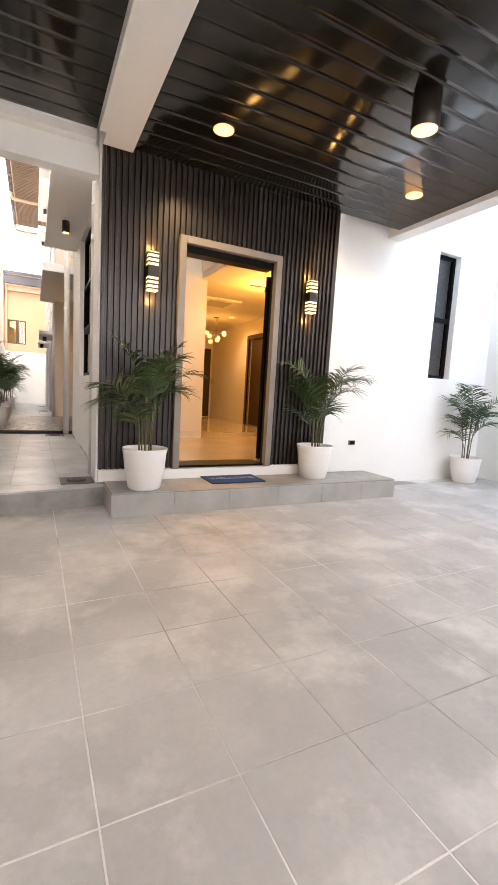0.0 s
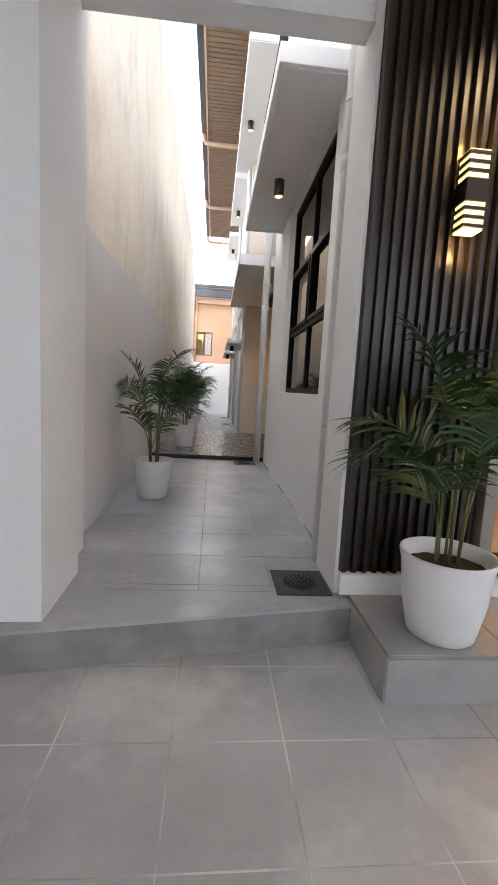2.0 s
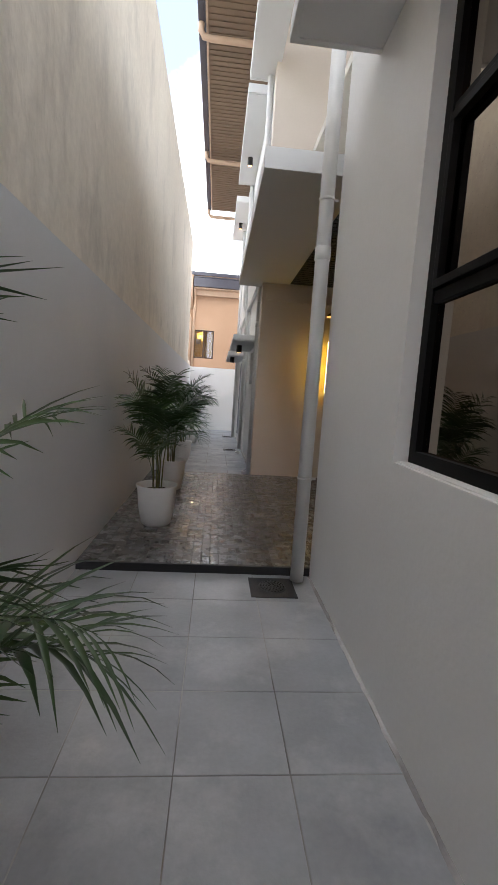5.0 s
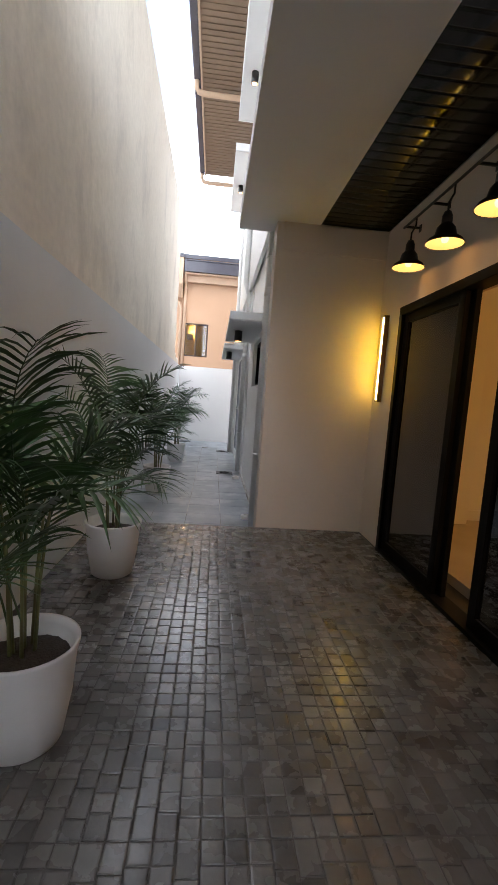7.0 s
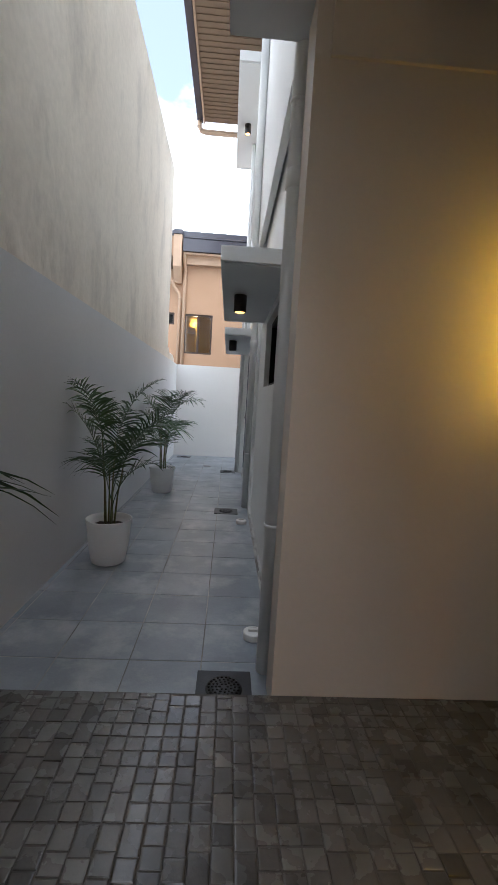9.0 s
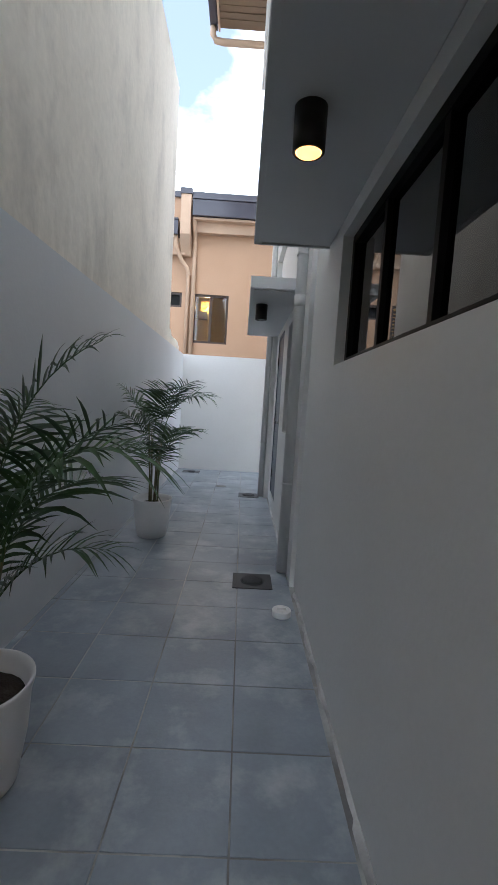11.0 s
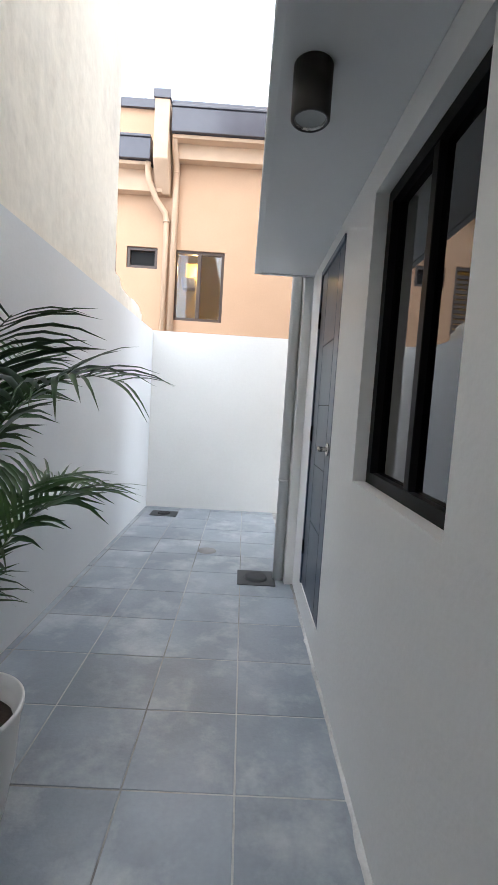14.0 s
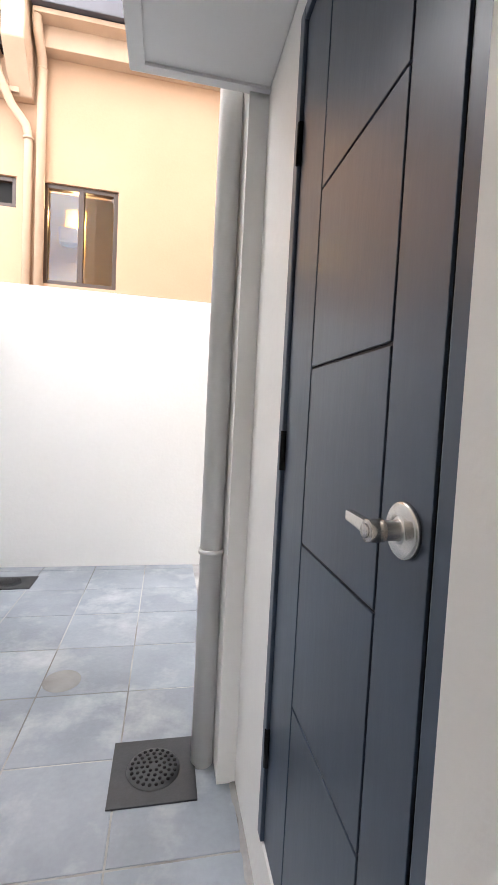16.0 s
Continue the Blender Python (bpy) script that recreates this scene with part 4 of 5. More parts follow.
def cleanout_cap(x, y):
    ob = thing("cleanout_cap", "round white plastic cleanout cap on the floor", "pipe cap", (x, y, 0.0))
    part("collar", lathe([(0, 0), (0.062, 0), (0.064, 0.002), (0.064, 0.008), (0.064, 0.036), (0.0635, 0.040), (0.060, 0.0425), (0.056, 0.043), (0.048, 0.043), (0.047, 0.040), (0.044, 0.040), (0, 0.040)], 32), POT, ob)
    part("grip", boxes((-0.030, -0.010, 0.039, 0.030, 0.010, 0.058), bevel=0.003), POT, ob)
    return ob


cleanout_cap(-0.115, -3.82)
cleanout_cap(-0.11, -6.34)
cover = thing("round_floor_cover", "round cement access cover set in the tiles", "floor cover", (-0.74, 0.45, 0.0))
part("disc", lathe([(0, 0.004), (0.085, 0.004), (0.09, -0.003)], 28), CEMENT, cover)

# ---- forecourt things ----
doormat = thing("doormat", "blue bristle doormat with pale welcome lettering", "doormat", (1.48, -15.58, 0.07))
part("mat_body", boxes((-0.33, -0.225, 0.0, 0.33, 0.225, 0.014), bevel=0.004), MAT_BLUE, doormat)
text = bpy.data.curves.new("lettering", "FONT")
text.body, text.size, text.align_x, text.extrude = "WELCOME", 0.115, "CENTER", 0.001
label_ob = new("lettering_curve", text)
dg = bpy.context.evaluated_depsgraph_get()
me = bpy.data.meshes.new_from_object(label_ob.evaluated_get(dg))
bpy.data.objects.remove(label_ob)
me.materials.clear()
me.materials.append(MAT_TEXT)
letters = new("lettering", me)
letters.parent, letters.location = doormat, (0.0, -0.04, 0.0155)
outlet = thing("wall_outlet", "small grey weatherproof outlet on the front wall", "outlet", (3.55, -15.16, 0.44))
part("plate", boxes((-0.055, -0.02, -0.035, 0.055, 0.0, 0.035), bevel=0.004), OUTLET, outlet)
part("cover", boxes((-0.045, -0.028, -0.025, 0.0, -0.02, 0.025), (0.006, -0.028, -0.025, 0.045, -0.02, 0.025)), ALU, outlet)

fillet = bmesh.new()
fr = random.Random(9)
for y0, y1, x, z in ((-14.7, YSTEP, XA, Z1), (-6.6, -3.4, XN, 0.0), (-2.8, 0.05, XC, 0.0)):
    last, y = None, y0
    while y <= y1:
        w, h = fr.uniform(0.010, 0.032), fr.uniform(0.003, 0.012)
        row = [fillet.verts.new(p) for p in ((x + 0.002, y, z - 0.004), (x - w, y, z - 0.004), (x - w * 0.5, y, z + h * 0.6), (x + 0.002, y, z + h))]
        if last:
            for a in range(3):
                fillet.faces.new((last[a], row[a], row[a + 1], last[a + 1]))
        last, y = row, y + fr.uniform(0.03, 0.10)
bmesh.ops.recalc_face_normals(fillet, faces=fillet.faces)
structure("trim_cement_fillet", fillet, COURT_GROUT, "rough cement fillet along the wall base", "trim")

# ---- rough render of the neighbour's wall ----
NY, NZ = 430, 92
rough_v, rough_f = [], []
for i in range(NY + 1):
    y = -14.74 + (15.18 * i / NY)
    for j in range(NZ + 1):
        z = ZT + 0.004 + 3.83 * j / NZ
        low = math.exp(-(z - ZT) / 0.9) * (0.55 + 0.45 * noise.noise(Vector((y * 0.5, 3.1, z * 0.6))))
        streak = noise.noise(Vector((y * 4.0, 0.7, z * 1.7))) + 0.7 * noise.noise(Vector((y * 12.0, 5.2, z * 5.5)))
        rough_v.append((XL - 0.009 + 0.008 * max(-0.4, streak) * (0.35 + 3.6 * low), y, z))
for i in range(NY):
    for j in range(NZ):
        a = i * (NZ + 1) + j
        rough_f.append((a, a + NZ + 1, a + NZ + 2, a + 1))
me = bpy.data.meshes.new("render_coat")
me.from_pydata(rough_v, [], rough_f)
me.materials.append(PLASTER)
for f in me.polygons:
    f.use_smooth = True
coat = tagged(new("render_coat", me), "rough weathered render coat")
coat.parent = wall_neighbour

# ---- main roof eave over the passage ----
eave = thing("roof_eave", "brown ribbed roof eave with gutter and drain elbows", "roof eave", (0, 0, ZEAVE), kind="structure")
part("soffit_board", boxes((-1.16, -17.0, 0.0, 0.0, 0.82, 0.02), *[(-1.14, -17.0 + 0.12 * k, -0.012, 0.0, -17.0 + 0.12 * k + 0.07, 0.0) for k in range(148)]), EAVE_BOARD, eave)
part("fascia", boxes((-1.19, -17.0, -0.03, -1.16, 0.85, 0.2)), BEIGE_TRIM, eave)
part("gutter", boxes((-1.32, -17.0, -0.01, -1.20, 0.87, 0.16), bevel=0.01), BROWN_METAL, eave)
for y in (-10.2, -6.36, -2.62, 0.80):
    part("drain_elbow", tube([(-1.27, y, 0.0), (-1.27, y, -0.12), (-1.22, y, -0.20), (-1.10, y, -0.22), (-0.45, y, -0.22), (-0.12, y, -0.22)], 0.05, 12), BEIGE_TRIM, eave)

# ---- house behind the rear wall ----
HY = 3.60
house = thing("beige_house", "beige rendered two-storey house with dark gutters", "house", (0, HY, 0))
wx = [(-1.735, -0.925, 2.72, 3.83), (-2.50, -2.005, 3.505, 3.84), (-3.3, -2.665, 2.75, 3.86), (0.24, 1.05, 2.74, 3.82)]
for piece in ((-6.0, 0.0, -0.44, wx[2][0], 0.25, 5.95), (wx[2][0], 0.0, -0.44, wx[2][1], 0.25, wx[2][2]), (wx[2][0], 0.0, wx[2][3], wx[2][1], 0.25, 5.95), (wx[2][1], 0.0, -0.44, wx[1][0], 0.25, 5.95),
                     (wx[1][0], 0.0, -0.44, wx[1][1], 0.25, wx[1][2]), (wx[1][0], 0.0, wx[1][3], wx[1][1], 0.25, 5.95), (wx[1][1], 0.0, -0.44, wx[0][0], 0.25, 5.95), (wx[0][0], 0.0, -0.44, wx[0][1], 0.25, wx[0][2]),
                     (wx[0][0], 0.0, wx[0][3], wx[0][1], 0.25, 5.95), (wx[0][1], 0.0, -0.44, wx[3][0], 0.25, 5.95), (wx[3][0], 0.0, -0.44, wx[3][1], 0.25, wx[3][2]), (wx[3][0], 0.0, wx[3][3], wx[3][1], 0.25, 5.95), (wx[3][1], 0.0, -0.44, 6.0, 0.25, 5.95)):
    part("wall", boxes(piece), BEIGE, house)
part("inner_wall", boxes((-6.0, 2.2, -0.44, 6.0, 2.4, 6.0), (-6.0, 0.25, 2.2, 6.0, 2.2, 2.3)), OCHRE, house)
part("roof", boxes((-6.0, -0.05, 5.92, 6.0, 6.0, 6.05)), BROWN_METAL, house)
part("eave_band", boxes((-1.80, -0.15, 5.14, 6.0, 0.0, 5.42), bevel=0.006), BEIGE_TRIM, house)
part("eave_band", boxes((-6.0, -0.15, 4.63, -1.95, 0.0, 4.98), bevel=0.006), BEIGE_TRIM, house)
part("eave_soffit", boxes((-1.78, -0.30, 5.36, 6.0, -0.15, 5.41), (-6.0, -0.30, 4.94, -2.12, -0.15, 4.99)), BEIGE_TRIM, house)
part("upper_gutter", boxes((-1.80, -0.36, 5.42, 6.0, -0.02, 5.76), (-1.80, -0.38, 5.76, 6.0, -0.02, 5.80), bevel=0.010), BROWN_METAL, house, "dark blue-brown box gutter")
part("lower_gutter", boxes((-6.0, -0.36, 5.00, -2.10, -0.02, 5.30), (-6.0, -0.38, 5.30, -2.10, -0.02, 5.34), bevel=0.010), BROWN_METAL, house, "dark blue-brown box gutter")
fin = part("parapet_fin", bmesh.new(), BEIGE_TRIM, house)
bm = bmesh.new()
outline = [(0.0, 4.62), (-0.10, 4.62), (-0.40, 5.0), (-0.40, 5.84), (0.0, 5.84)]
low = [bm.verts.new((-2.05, y, z)) for y, z in outline]
high = [bm.verts.new((-1.83, y, z)) for y, z in outline]
bm.faces.new(low)
bm.faces.new(high[::-1])
for i in range(5):
    j = (i + 1) % 5
    bm.faces.new((low[i], high[i], high[j], low[j]))
bmesh.ops.recalc_face_normals(bm, faces=bm.faces)
bmesh.ops.bevel(bm, geom=list(bm.edges), offset=0.008, segments=1, affect="EDGES")
bm.to_mesh(fin.data)
bm.free()
part("fin_cap", boxes((-2.07, -0.42, 5.84, -1.81, 0.02, 5.96), bevel=0.006), BROWN_METAL, fin)
pipe_a = part("downpipe", tube([(-1.76, -0.24, 5.44), (-1.76, -0.24, 5.34), (-1.755, -0.20, 5.22), (-1.745, -0.08, 5.06), (-1.745, -0.06, 4.9), (-1.745, -0.06, 2.2)], 0.048, 14), BEIGE_TRIM, house)
pipe_b = part("downpipe", tube([(-2.15, -0.26, 5.02), (-2.15, -0.26, 4.90), (-2.13, -0.22, 4.74), (-2.03, -0.12, 4.52), (-1.90, -0.07, 4.36), (-1.87, -0.06, 4.24), (-1.87, -0.06, 2.2)], 0.045, 14), BEIGE_TRIM, house)
for pipe, x, z in ((pipe_a, -1.745, 4.96), (pipe_b, -1.87, 4.22)):
    part("clamp", lathe([(0.046, -0.012), (0.056, -0.012), (0.056, 0.012), (0.046, 0.012)], 16, at=(x, -0.06, z)), BEIGE_TRIM, pipe)
for k, (a, b, c, d) in enumerate(wx):
    win = part("window", boxes((a, 0.03, c, a + 0.05, 0.10, d), (b - 0.05, 0.03, c, b, 0.10, d), (a + 0.05, 0.03, c, b - 0.05, 0.10, c + 0.05), (a + 0.05, 0.03, d - 0.05, b - 0.05, 0.10, d), bevel=0.003), DARK_WOOD, house)
    if k == 1:
        part("vent_board", boxes((a + 0.05, 0.08, c + 0.05, b - 0.05, 0.09, d - 0.05)), HOLE, win)
    elif k == 2:
        for j in range(12):
            part("louvre", boxes((a + 0.05, 0.05, c + 0.06 + 0.08 * j, b - 0.05, 0.09, c + 0.11 + 0.08 * j)), DARK_WOOD, win)
    else:
        m = (a + b) / 2
        part("meeting_rail", boxes((m - 0.03, 0.025, c + 0.05, m + 0.03, 0.09, d - 0.05), bevel=0.003), DARK_WOOD, win)
        for p, q in ((a + 0.05, m - 0.03), (m + 0.03, b - 0.05)):
            if k == 0 and p < m - 0.1:
                # Added backing, so that the pane shows a yellow room.
                part("room_backing", boxes((p + 0.06, 0.60, c + 0.02, q - 0.02, 0.62, d - 0.02), (p + 0.10, 0.59, c + 0.45, q - 0.12, 0.60, d - 0.22)), OCHRE, win, "ochre backing added for the yellow glow behind the pane")
                part("air_conditioner", boxes((p + 0.03, 0.42, d - 0.48, p + 0.24, 0.59, d - 0.30), (p + 0.05, 0.41, d - 0.45, p + 0.16, 0.42, d - 0.33), bevel=0.006), OUTLET, win, "grey window air conditioner")
            part("pane", boxes((p, 0.06, c + 0.05, q, 0.064, d - 0.05)), DOOR_GLASS, win).visible_shadow = False


# Added lamp without a fixture; lights the ochre room surfaces.
lamp("house_room_fill", "POINT", (-1.45, HY + 0.45, 3.65), 10.0, (1.0, 0.68, 0.30), 0.05)


# ---- potted palms ----
def frond_mesh(rng, length, droop, leaf_len, pairs):
    """One feathered leaf along +x from the origin: an arching midrib with folded, drooping leaflets on both sides."""
    verts, faces = [], []
    n = 10
    spine = []
    for i in range(n + 1):
        s = i / n
        rise = math.radians(84) - droop * (0.25 * s + 0.75 * s * s)
        if i == 0:
            spine.append(Vector((0, 0, 0)))
        else:
            spine.append(spine[-1] + Vector((math.cos(rise), 0.0, math.sin(rise))) * (length / n))

    def at(s):
        k = min(int(s * n), n - 1)
        u = s * n - k
        return spine[k].lerp(spine[k + 1], u), (spine[k + 1] - spine[k]).normalized()

    for i in range(n):  # midrib: a thin three-sided rod
        r0, r1 = 0.0055 * (1 - 0.8 * i / n), 0.0055 * (1 - 0.8 * (i + 1) / n)
        base = len(verts)
        for p, r in ((spine[i], r0), (spine[i + 1], r1)):
            for k in range(3):
                a = 2 * math.pi * k / 3
                verts.append(p + Vector((-math.sin(a) * r * 0.7, math.cos(a) * r, math.sin(a) * r)))
        for k in range(3):
            faces.append((base + k, base + (k + 1) % 3, base + 3 + (k + 1) % 3, base + 3 + k))
    for i in range(pairs):
        s = 0.32 + 0.68 * (i + 0.5) / pairs
        p, way = at(s)
        size = leaf_len * (0.50 + 0.75 * math.sin(math.pi * min(1.0, 0.18 + 0.80 * (s - 0.32) / 0.68))) * rng.uniform(0.85, 1.1)
        up = Vector((-way.z, 0, way.x))
        for side in (1, -1):
            ahead = rng.uniform(0.55, 0.85) + 0.5 * max(0, s - 0.75) * 4
            out = (Vector((0, side, 0)) + way * ahead + up * rng.uniform(0.25, 0.55)).normalized()
            w = size * 0.033 * rng.uniform(0.85, 1.15)
            sag = rng.uniform(0.20, 0.55)
            base = len(verts)
            steps = 4
            for j in range(steps + 1):
                u = j / steps
                mid = p + out * size * u + Vector((0, 0, -1)) * size * sag * u * u
                half = w * (0.55 + 1.2 * u if u < 0.4 else 1.05 * (1 - u) / 0.6 + 0.02)
                cross = way * half
                verts.extend((mid - cross, mid + Vector((0, 0, -half * 0.45)), mid + cross))
            for j in range(steps):
                b = base + 3 * j
                faces.append((b, b + 1, b + 4, b + 3))
                faces.append((b + 1, b + 2, b + 5, b + 4))
    me = bpy.data.meshes.new("frond")
    me.from_pydata(verts, [], faces)
    me.materials.append(LEAF)
    for f in me.polygons:
        f.use_smooth = True
    return me


def potted_palm(x, y, z, top, seed, label, fronds=13, extra=(), reach=1.0, wall=None, pot_r=0.2, pot_h=0.395):
    """A white pot with soil, cane stems and arching fronds. extra: fronds of known heading as (heading, stem height, length, droop)."""
    rng = random.Random(seed)
    ob = thing("potted_palm", label, "potted plant", (x, y, z), group="potted palms")
    b = pot_r * 0.72
    part("pot", lathe([(0, 0.0), (b - 0.015, 0.0), (b, 0.012), (b + (pot_r - b) * 0.55, pot_h * 0.45), (pot_r - 0.012, pot_h * 0.86), (pot_r, pot_h - 0.012), (pot_r, pot_h), (pot_r - 0.010, pot_h),
                        (pot_r - 0.022, pot_h - 0.03), (pot_r - 0.03, pot_h - 0.085), (0, pot_h - 0.085)], 48), POT, ob, "white tapered plastic pot")
    soil = lathe([(pot_r - 0.034, pot_h - 0.075), (pot_r * 0.6, pot_h - 0.058), (pot_r * 0.25, pot_h - 0.045), (0, pot_h - 0.045)], 40)
    for v in soil.verts:
        v.co.z += 0.012 * noise.noise(v.co * 24 + Vector((seed, 0, 0)))
    part("soil", soil, SOIL, ob)
    base = pot_h - 0.055
    total = top - z - base
    plans = list(extra)
    spin = rng.uniform(0, 360)
    free = fronds + 2 - len(plans)
    for k in range(free):
        f = (k + 0.5) / free
        heading = spin + 137.5 * k
        droop = rng.uniform(90, 126) - 54 * f
        if wall is not None:  # leaves on the wall's side stay upright
            droop *= 1 - 0.45 * max(0.0, -math.cos(math.radians(heading)))
        plans.append((heading, total * (0.07 + 0.45 * f) * rng.uniform(0.85, 1.1), total * (0.46 + 0.12 * f + rng.uniform(0, 0.12)) * reach, math.radians(droop)))
    low = Vector((0, 0, base - 0.01))
    canes = []
    for k in range(6):  # a tight clump of canes, from which the leaves part
        a = 2 * math.pi * (k + rng.uniform(-0.3, 0.3)) / 6
        foot = Vector((math.cos(a), math.sin(a), 0)) * pot_r * rng.uniform(0.12, 0.26)
        tip = foot * rng.uniform(1.4, 2.6) + Vector((0, 0, total * rng.uniform(0.42, 0.60)))
        canes.append((foot, foot.lerp(tip, 0.5) - foot * 0.25, tip))
        part("stem", tube([p + low for p in canes[-1]], rng.uniform(0.0075, 0.0105), 8, taper=0.5), STEM, ob)
    for heading_deg, stem_h, length, droop in plans:
        a = math.radians(heading_deg)
        foot, mid, tip = max(canes, key=lambda c: c[0].x * math.cos(a) + c[0].y * math.sin(a) + rng.uniform(-0.03, 0.03))
        u = min(1.0, stem_h / tip.z)
        start = foot.lerp(mid, u * 2) if u < 0.5 else mid.lerp(tip, u * 2 - 1)
        leaf = new("frond", frond_mesh(rng, length, droop, 0.27 * rng.uniform(0.85, 1.15), 19))
        leaf.parent = ob
        leaf.matrix_local = Matrix.Translation(start + low) @ Matrix.Rotation(a, 4, "Z") @ Matrix.Rotation(radians(rng.uniform(-16, 16)), 4, "X")
    return ob


potted_palm(-1.333, -13.28, Z1, 1.56, 3, "bushy areca palm in a white pot by the boundary wall", 9, [(165, 0.42, 0.62, 1.45), (-10, 0.30, 0.62, 1.75), (-60, 0.42, 0.62, 1.5)], wall=XL)
potted_palm(-1.232, -9.84, ZP, 1.60, 11, "tall dense areca palm in a white pot on the cobbles", 11, [(175, 0.38, 0.58, 1.3), (15, 0.46, 0.66, 1.5), (-80, 0.44, 0.66, 1.3)], wall=XL)
potted_palm(-1.255, -8.30, ZP, 1.68, 23, "dense areca palm in a white pot on the cobbles", 10, [(0, 0.50, 0.70, 1.75), (30, 0.3, 0.48, 1.9)], wall=XL)
potted_palm(-1.345, -5.17, 0.0, 1.66, 31, "areca palm in a white pot on grey tiles", 9, [(12, 0.50, 0.74, 1.85)], wall=XL)
potted_palm(-1.322, -2.27, 0.0, 1.72, 47, "sparse areca palm with long arching fronds in a white pot", 8, [(-8, 0.62, 0.80, 1.6), (165, 0.46, 0.66, 1.5), (140, 0.60, 0.66, 1.6), (75, 0.42, 0.55, 1.7)], reach=0.9, wall=XL)
potted_palm(0.415, -15.79, 0.066, 1.60, 59, "areca palm in a white pot beside the entrance", 10, [(190, 0.22, 0.60, 2.05), (-20, 0.36, 0.76, 1.75), (10, 0.28, 0.62, 1.85), (-60, 0.45, 0.66, 1.2)], reach=0.86, pot_r=0.222, pot_h=0.41)
potted_palm(2.57, -15.64, 0.066, 1.56, 71, "areca palm in a white pot beside the entrance", 9, [(0, 0.36, 0.88, 1.75), (-25, 0.42, 0.75, 1.6)], pot_r=0.225, pot_h=0.41)
potted_palm(5.66, -15.48, Z0, 1.48, 83, "areca palm in a white pot under the narrow window", 9, [(180, 0.3, 0.66, 1.9), (10, 0.45, 0.6, 1.7)], pot_r=0.235, pot_h=0.41)

# ---- tiles and pavers ----
tile_rng = random.Random(5)
tile_meshes = {}


def tile_mesh(w, d, mat, h=0.02):
    key = (round(w, 3), round(d, 3), mat.name)
    if key not in tile_meshes:
        e = 0.0014
        bm = bmesh.new()
        rings = [[(-w / 2, -d / 2, -h), (w / 2, -d / 2, -h), (w / 2, d / 2, -h), (-w / 2, d / 2, -h)], [(-w / 2, -d / 2, -e), (w / 2, -d / 2, -e), (w / 2, d / 2, -e), (-w / 2, d / 2, -e)],
                 [(-w / 2 + e, -d / 2 + e, 0), (w / 2 - e, -d / 2 + e, 0), (w / 2 - e, d / 2 - e, 0), (-w / 2 + e, d / 2 - e, 0)]]
        rings = [[bm.verts.new(p) for p in ring] for ring in rings]
        for a, b in zip(rings, rings[1:]):
            for k in range(4):
                bm.faces.new((a[k], a[(k + 1) % 4], b[(k + 1) % 4], b[k]))
        bm.faces.new(rings[-1])
        tile_meshes[key] = as_mesh("tile", bm, mat)
    return tile_meshes[key]


def lay_tiles(floor, xs, ys, z, mat, gap=0.0048, keep=lambda x0, y0, x1, y1: (x0, y0, x1, y1)):
    """Tiles between the given joint lines, each a separate piece, a little uneven."""
    for x0, x1 in zip(xs, xs[1:]):
        for y0, y1 in zip(ys, ys[1:]):
            area = keep(x0, y0, x1, y1)
            if not area:
                continue
            a, b, c, d = area
            if c - a < 0.03 or d - b < 0.03:
                continue
            ob = new("tile", tile_mesh(c - a - gap, d - b - gap, mat))
            ob.parent = floor
            ob.matrix_local = pose((a + c) / 2, (b + d) / 2, z + tile_rng.uniform(-0.0006, 0.0008), tile_rng.uniform(-0.04, 0.04), tile_rng.uniform(-0.04, 0.04), tile_rng.uniform(-0.15, 0.15))


def joints(start, end, first, pitch):
    """Joint lines from start to end, on a grid through first."""
    k = math.ceil((start - first) / pitch + 1e-6)
    out = [start]
    while first + k * pitch < end - 1e-6:
        out.append(first + k * pitch)
        k += 1
    return out + [end]


lay_tiles(floor_1, joints(-1.745, 6.35, 0.03, 0.44), joints(-21.6, -15.42, -16.635, 0.455), Z0, COURT_TILE, gap=0.006,
          keep=lambda a, b, c, d: None if (a >= 0.05 and c <= 3.7 and b > -15.95) or (c <= 0.1 and b > -15.9 + 0.16 * a + 0.4) else (a, b, c, d))
lay_tiles(floor_2, joints(-1.69, XA, 0.087 - 0.4365, 0.4365), joints(-15.36, YSTEP, -13.495, 0.4475), Z1, PASSAGE_TILE, gap=0.005)
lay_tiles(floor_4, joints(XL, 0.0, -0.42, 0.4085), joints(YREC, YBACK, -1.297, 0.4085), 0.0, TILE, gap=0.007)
lay_tiles(platform, joints(0.075, 3.62, 0.675, 0.6), [-15.985, -15.425], 0.068, PORCH_TILE, gap=0.004)

# step front: cut tiles upright along the skewed edge
bm = prism([(-1.745, -15.80), (0.068, -15.50), (0.068, -15.46), (-1.745, -15.76)], Z0 - 0.01, Z1 - 0.02)
part("step_face", bm, CEMENT, floor_2)
part("step_face", boxes((XL, YSTEP - 0.004, Z1 - 0.02, XA, YSTEP + 0.01, ZP - 0.003)), GROOVE, floor_3)
part("step_nosing", prism([(-1.745, -15.80), (0.068, -15.50), (0.068, -15.43), (0.0, -15.43), (0.0, -15.355), (-1.745, -15.355)], Z1 - 0.02, Z1 - 0.002), PASSAGE_TILE, floor_2)
part("platform_face", boxes(*[(0.075 + 0.6 * k, -15.993, Z0, min(0.075 + 0.6 * k + 0.596, 3.62), -15.985, 0.050) for k in range(6)], (0.067, -15.985, Z0, 0.075, -15.43, 0.050)), PORCH_TILE, platform)

# cobbles: square cast tiles, each a field of small stones in six columns of uneven cuts
CELL, COLS = 0.43, 6
stone_meshes = {}


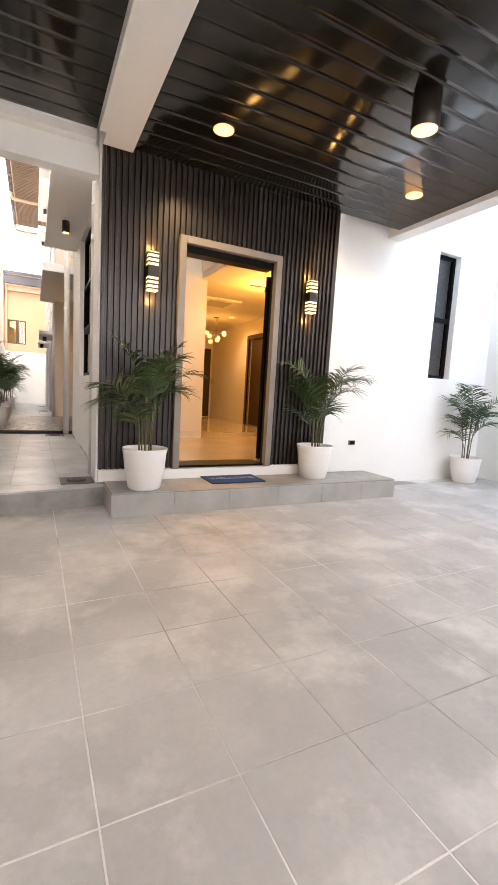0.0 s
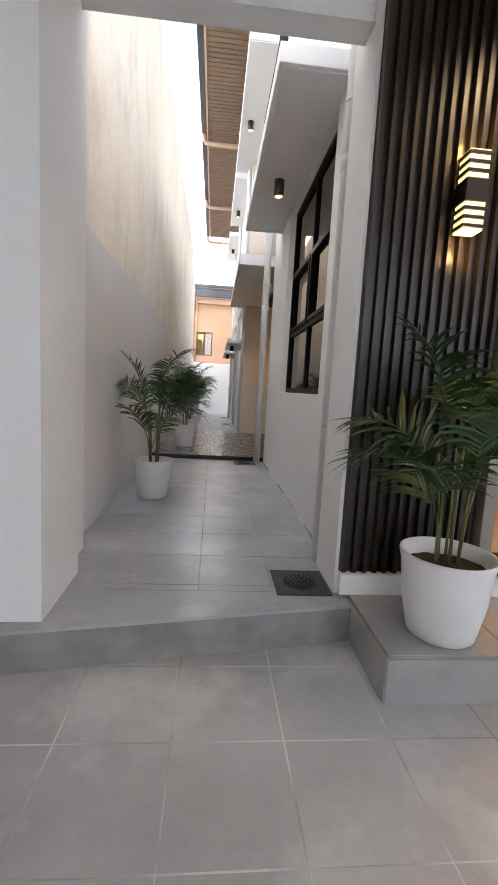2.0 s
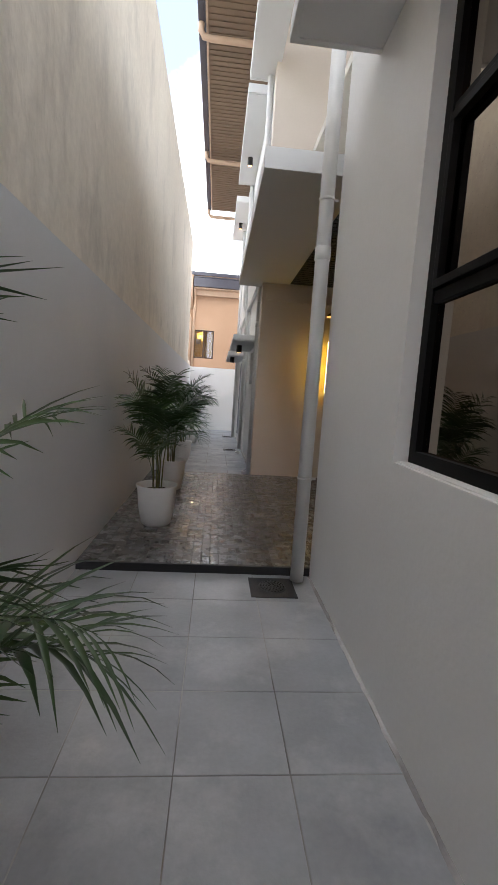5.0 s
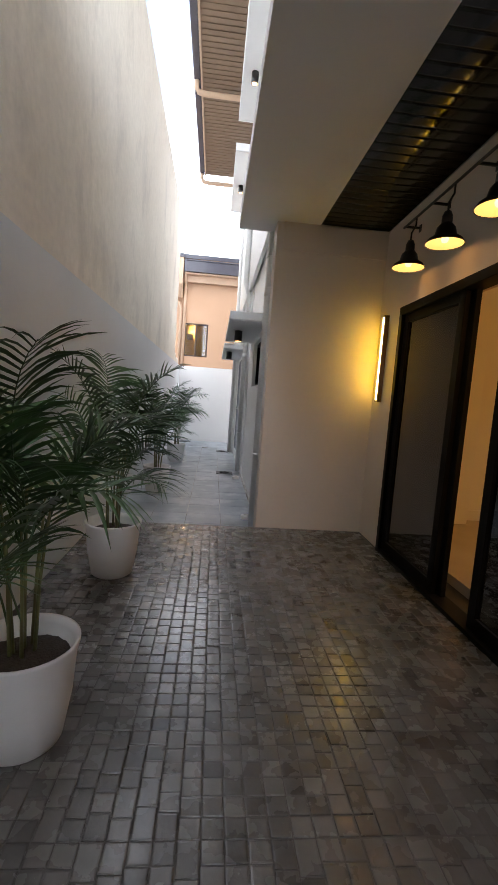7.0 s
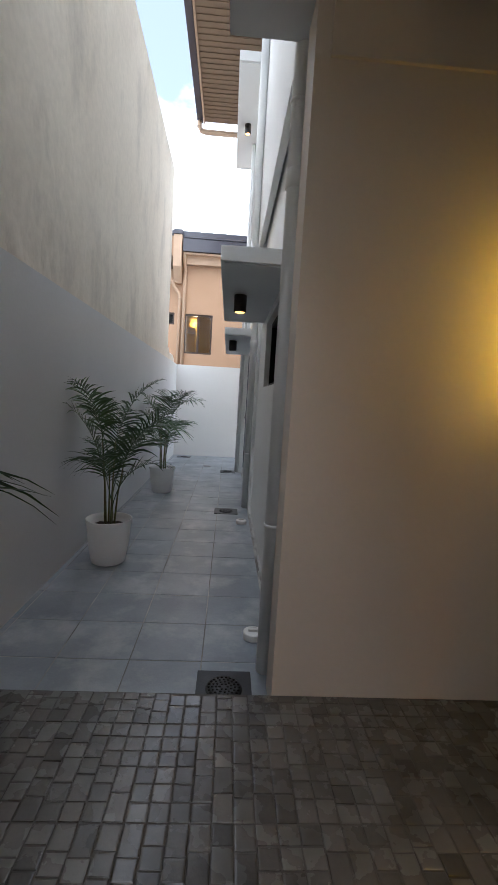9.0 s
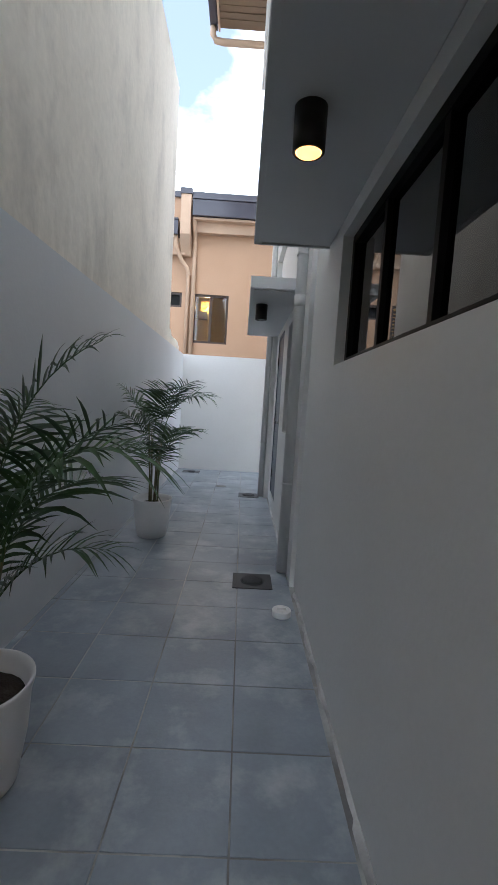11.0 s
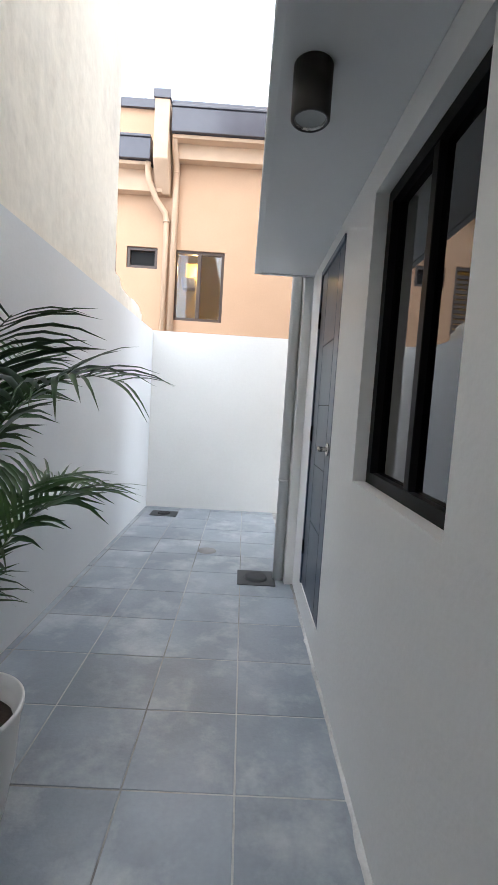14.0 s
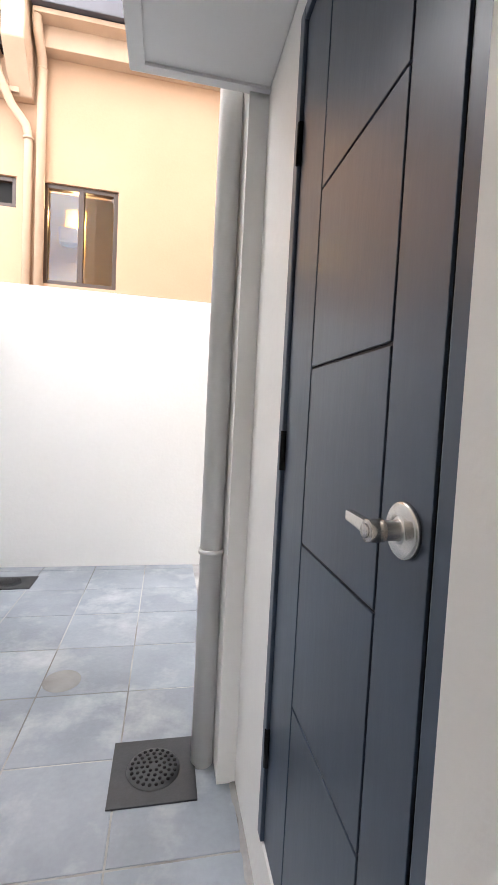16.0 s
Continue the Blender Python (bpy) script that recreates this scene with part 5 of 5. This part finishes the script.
def stone_mesh(d):
    """One worn stone of the column's width and the given length."""
    if d not in stone_meshes:
        w, h, e = CELL / COLS - 0.0035, 0.010, 0.004
        bm = bmesh.new()
        rings = [[(sx * (w / 2 - i), sy * (d / 2 - i), zz) for sx, sy in ((-1, -1), (1, -1), (1, 1), (-1, 1))] for i, zz in ((0.0, -h), (0.0, -0.003), (e * 0.5, -0.0006), (e * 1.6, 0.0))]
        rings = [[bm.verts.new((x + tile_rng.uniform(-0.001, 0.001), y + tile_rng.uniform(-0.001, 0.001), zz)) for x, y, zz in ring] for ring in rings]
        for a, b in zip(rings, rings[1:]):
            for j in range(4):
                bm.faces.new((a[j], a[(j + 1) % 4], b[(j + 1) % 4], b[j]))
        bm.faces.new(rings[-1])
        stone_meshes[d] = as_mesh("paver", bm, COBBLE)
    return stone_meshes[d]


CUTS = [(1, 1, 1, 1, 1, 1), (1.5, 1, 1.25, 1, 1.25), (1, 1.5, 1, 1.5, 1), (1.25, 1, 1, 1.5, 1.25), (1, 1, 1.5, 1, 1.5), (1.5, 1.5, 1, 1, 1)]
rest_v, rest_f, count = [], [], 0
for i in range(-3, 4):
    for j in range(10):
        cell_x, cell_y = -0.54 + CELL * i, YREC - 0.004 - 0.62 - CELL * (j - 1)
        regular = tile_rng.random() < 0.3
        for c in range(COLS):
            x, y = cell_x + CELL / COLS * (c + 0.5), cell_y
            for cut in CUTS[0] if regular else tile_rng.choice(CUTS):
                d = cut * CELL / 6
                low, high = max(y, YSTEP + 0.011), min(y + d, YREC - 0.003)
                y += d
                if not XL + 0.03 < x < XB or high - low < 0.02:
                    continue
                middle = (low + high) / 2
                me = stone_mesh(round(high - low - 0.0035, 3))
                m = pose(x, middle, ZP + tile_rng.uniform(-0.002, 0.001), tile_rng.uniform(-0.5, 0.5), tile_rng.uniform(-0.5, 0.5), tile_rng.uniform(-0.7, 0.7))
                if count < 300 and -0.9 < x < 0.35 and -10.2 < middle < -8.0:
                    ob = new("paver", me)
                    ob.parent, ob.matrix_local = floor_3, m
                    count += 1
                else:
                    base = len(rest_v)
                    rest_v.extend(m @ v.co for v in me.vertices)
                    rest_f.extend(tuple(base + k for k in p.vertices) for p in me.polygons)
me = bpy.data.meshes.new("pavers")
me.from_pydata(rest_v, [], rest_f)
me.materials.append(COBBLE_REST)
pavers = tagged(new("pavers", me), kind="stuff")
pavers.parent = floor_3
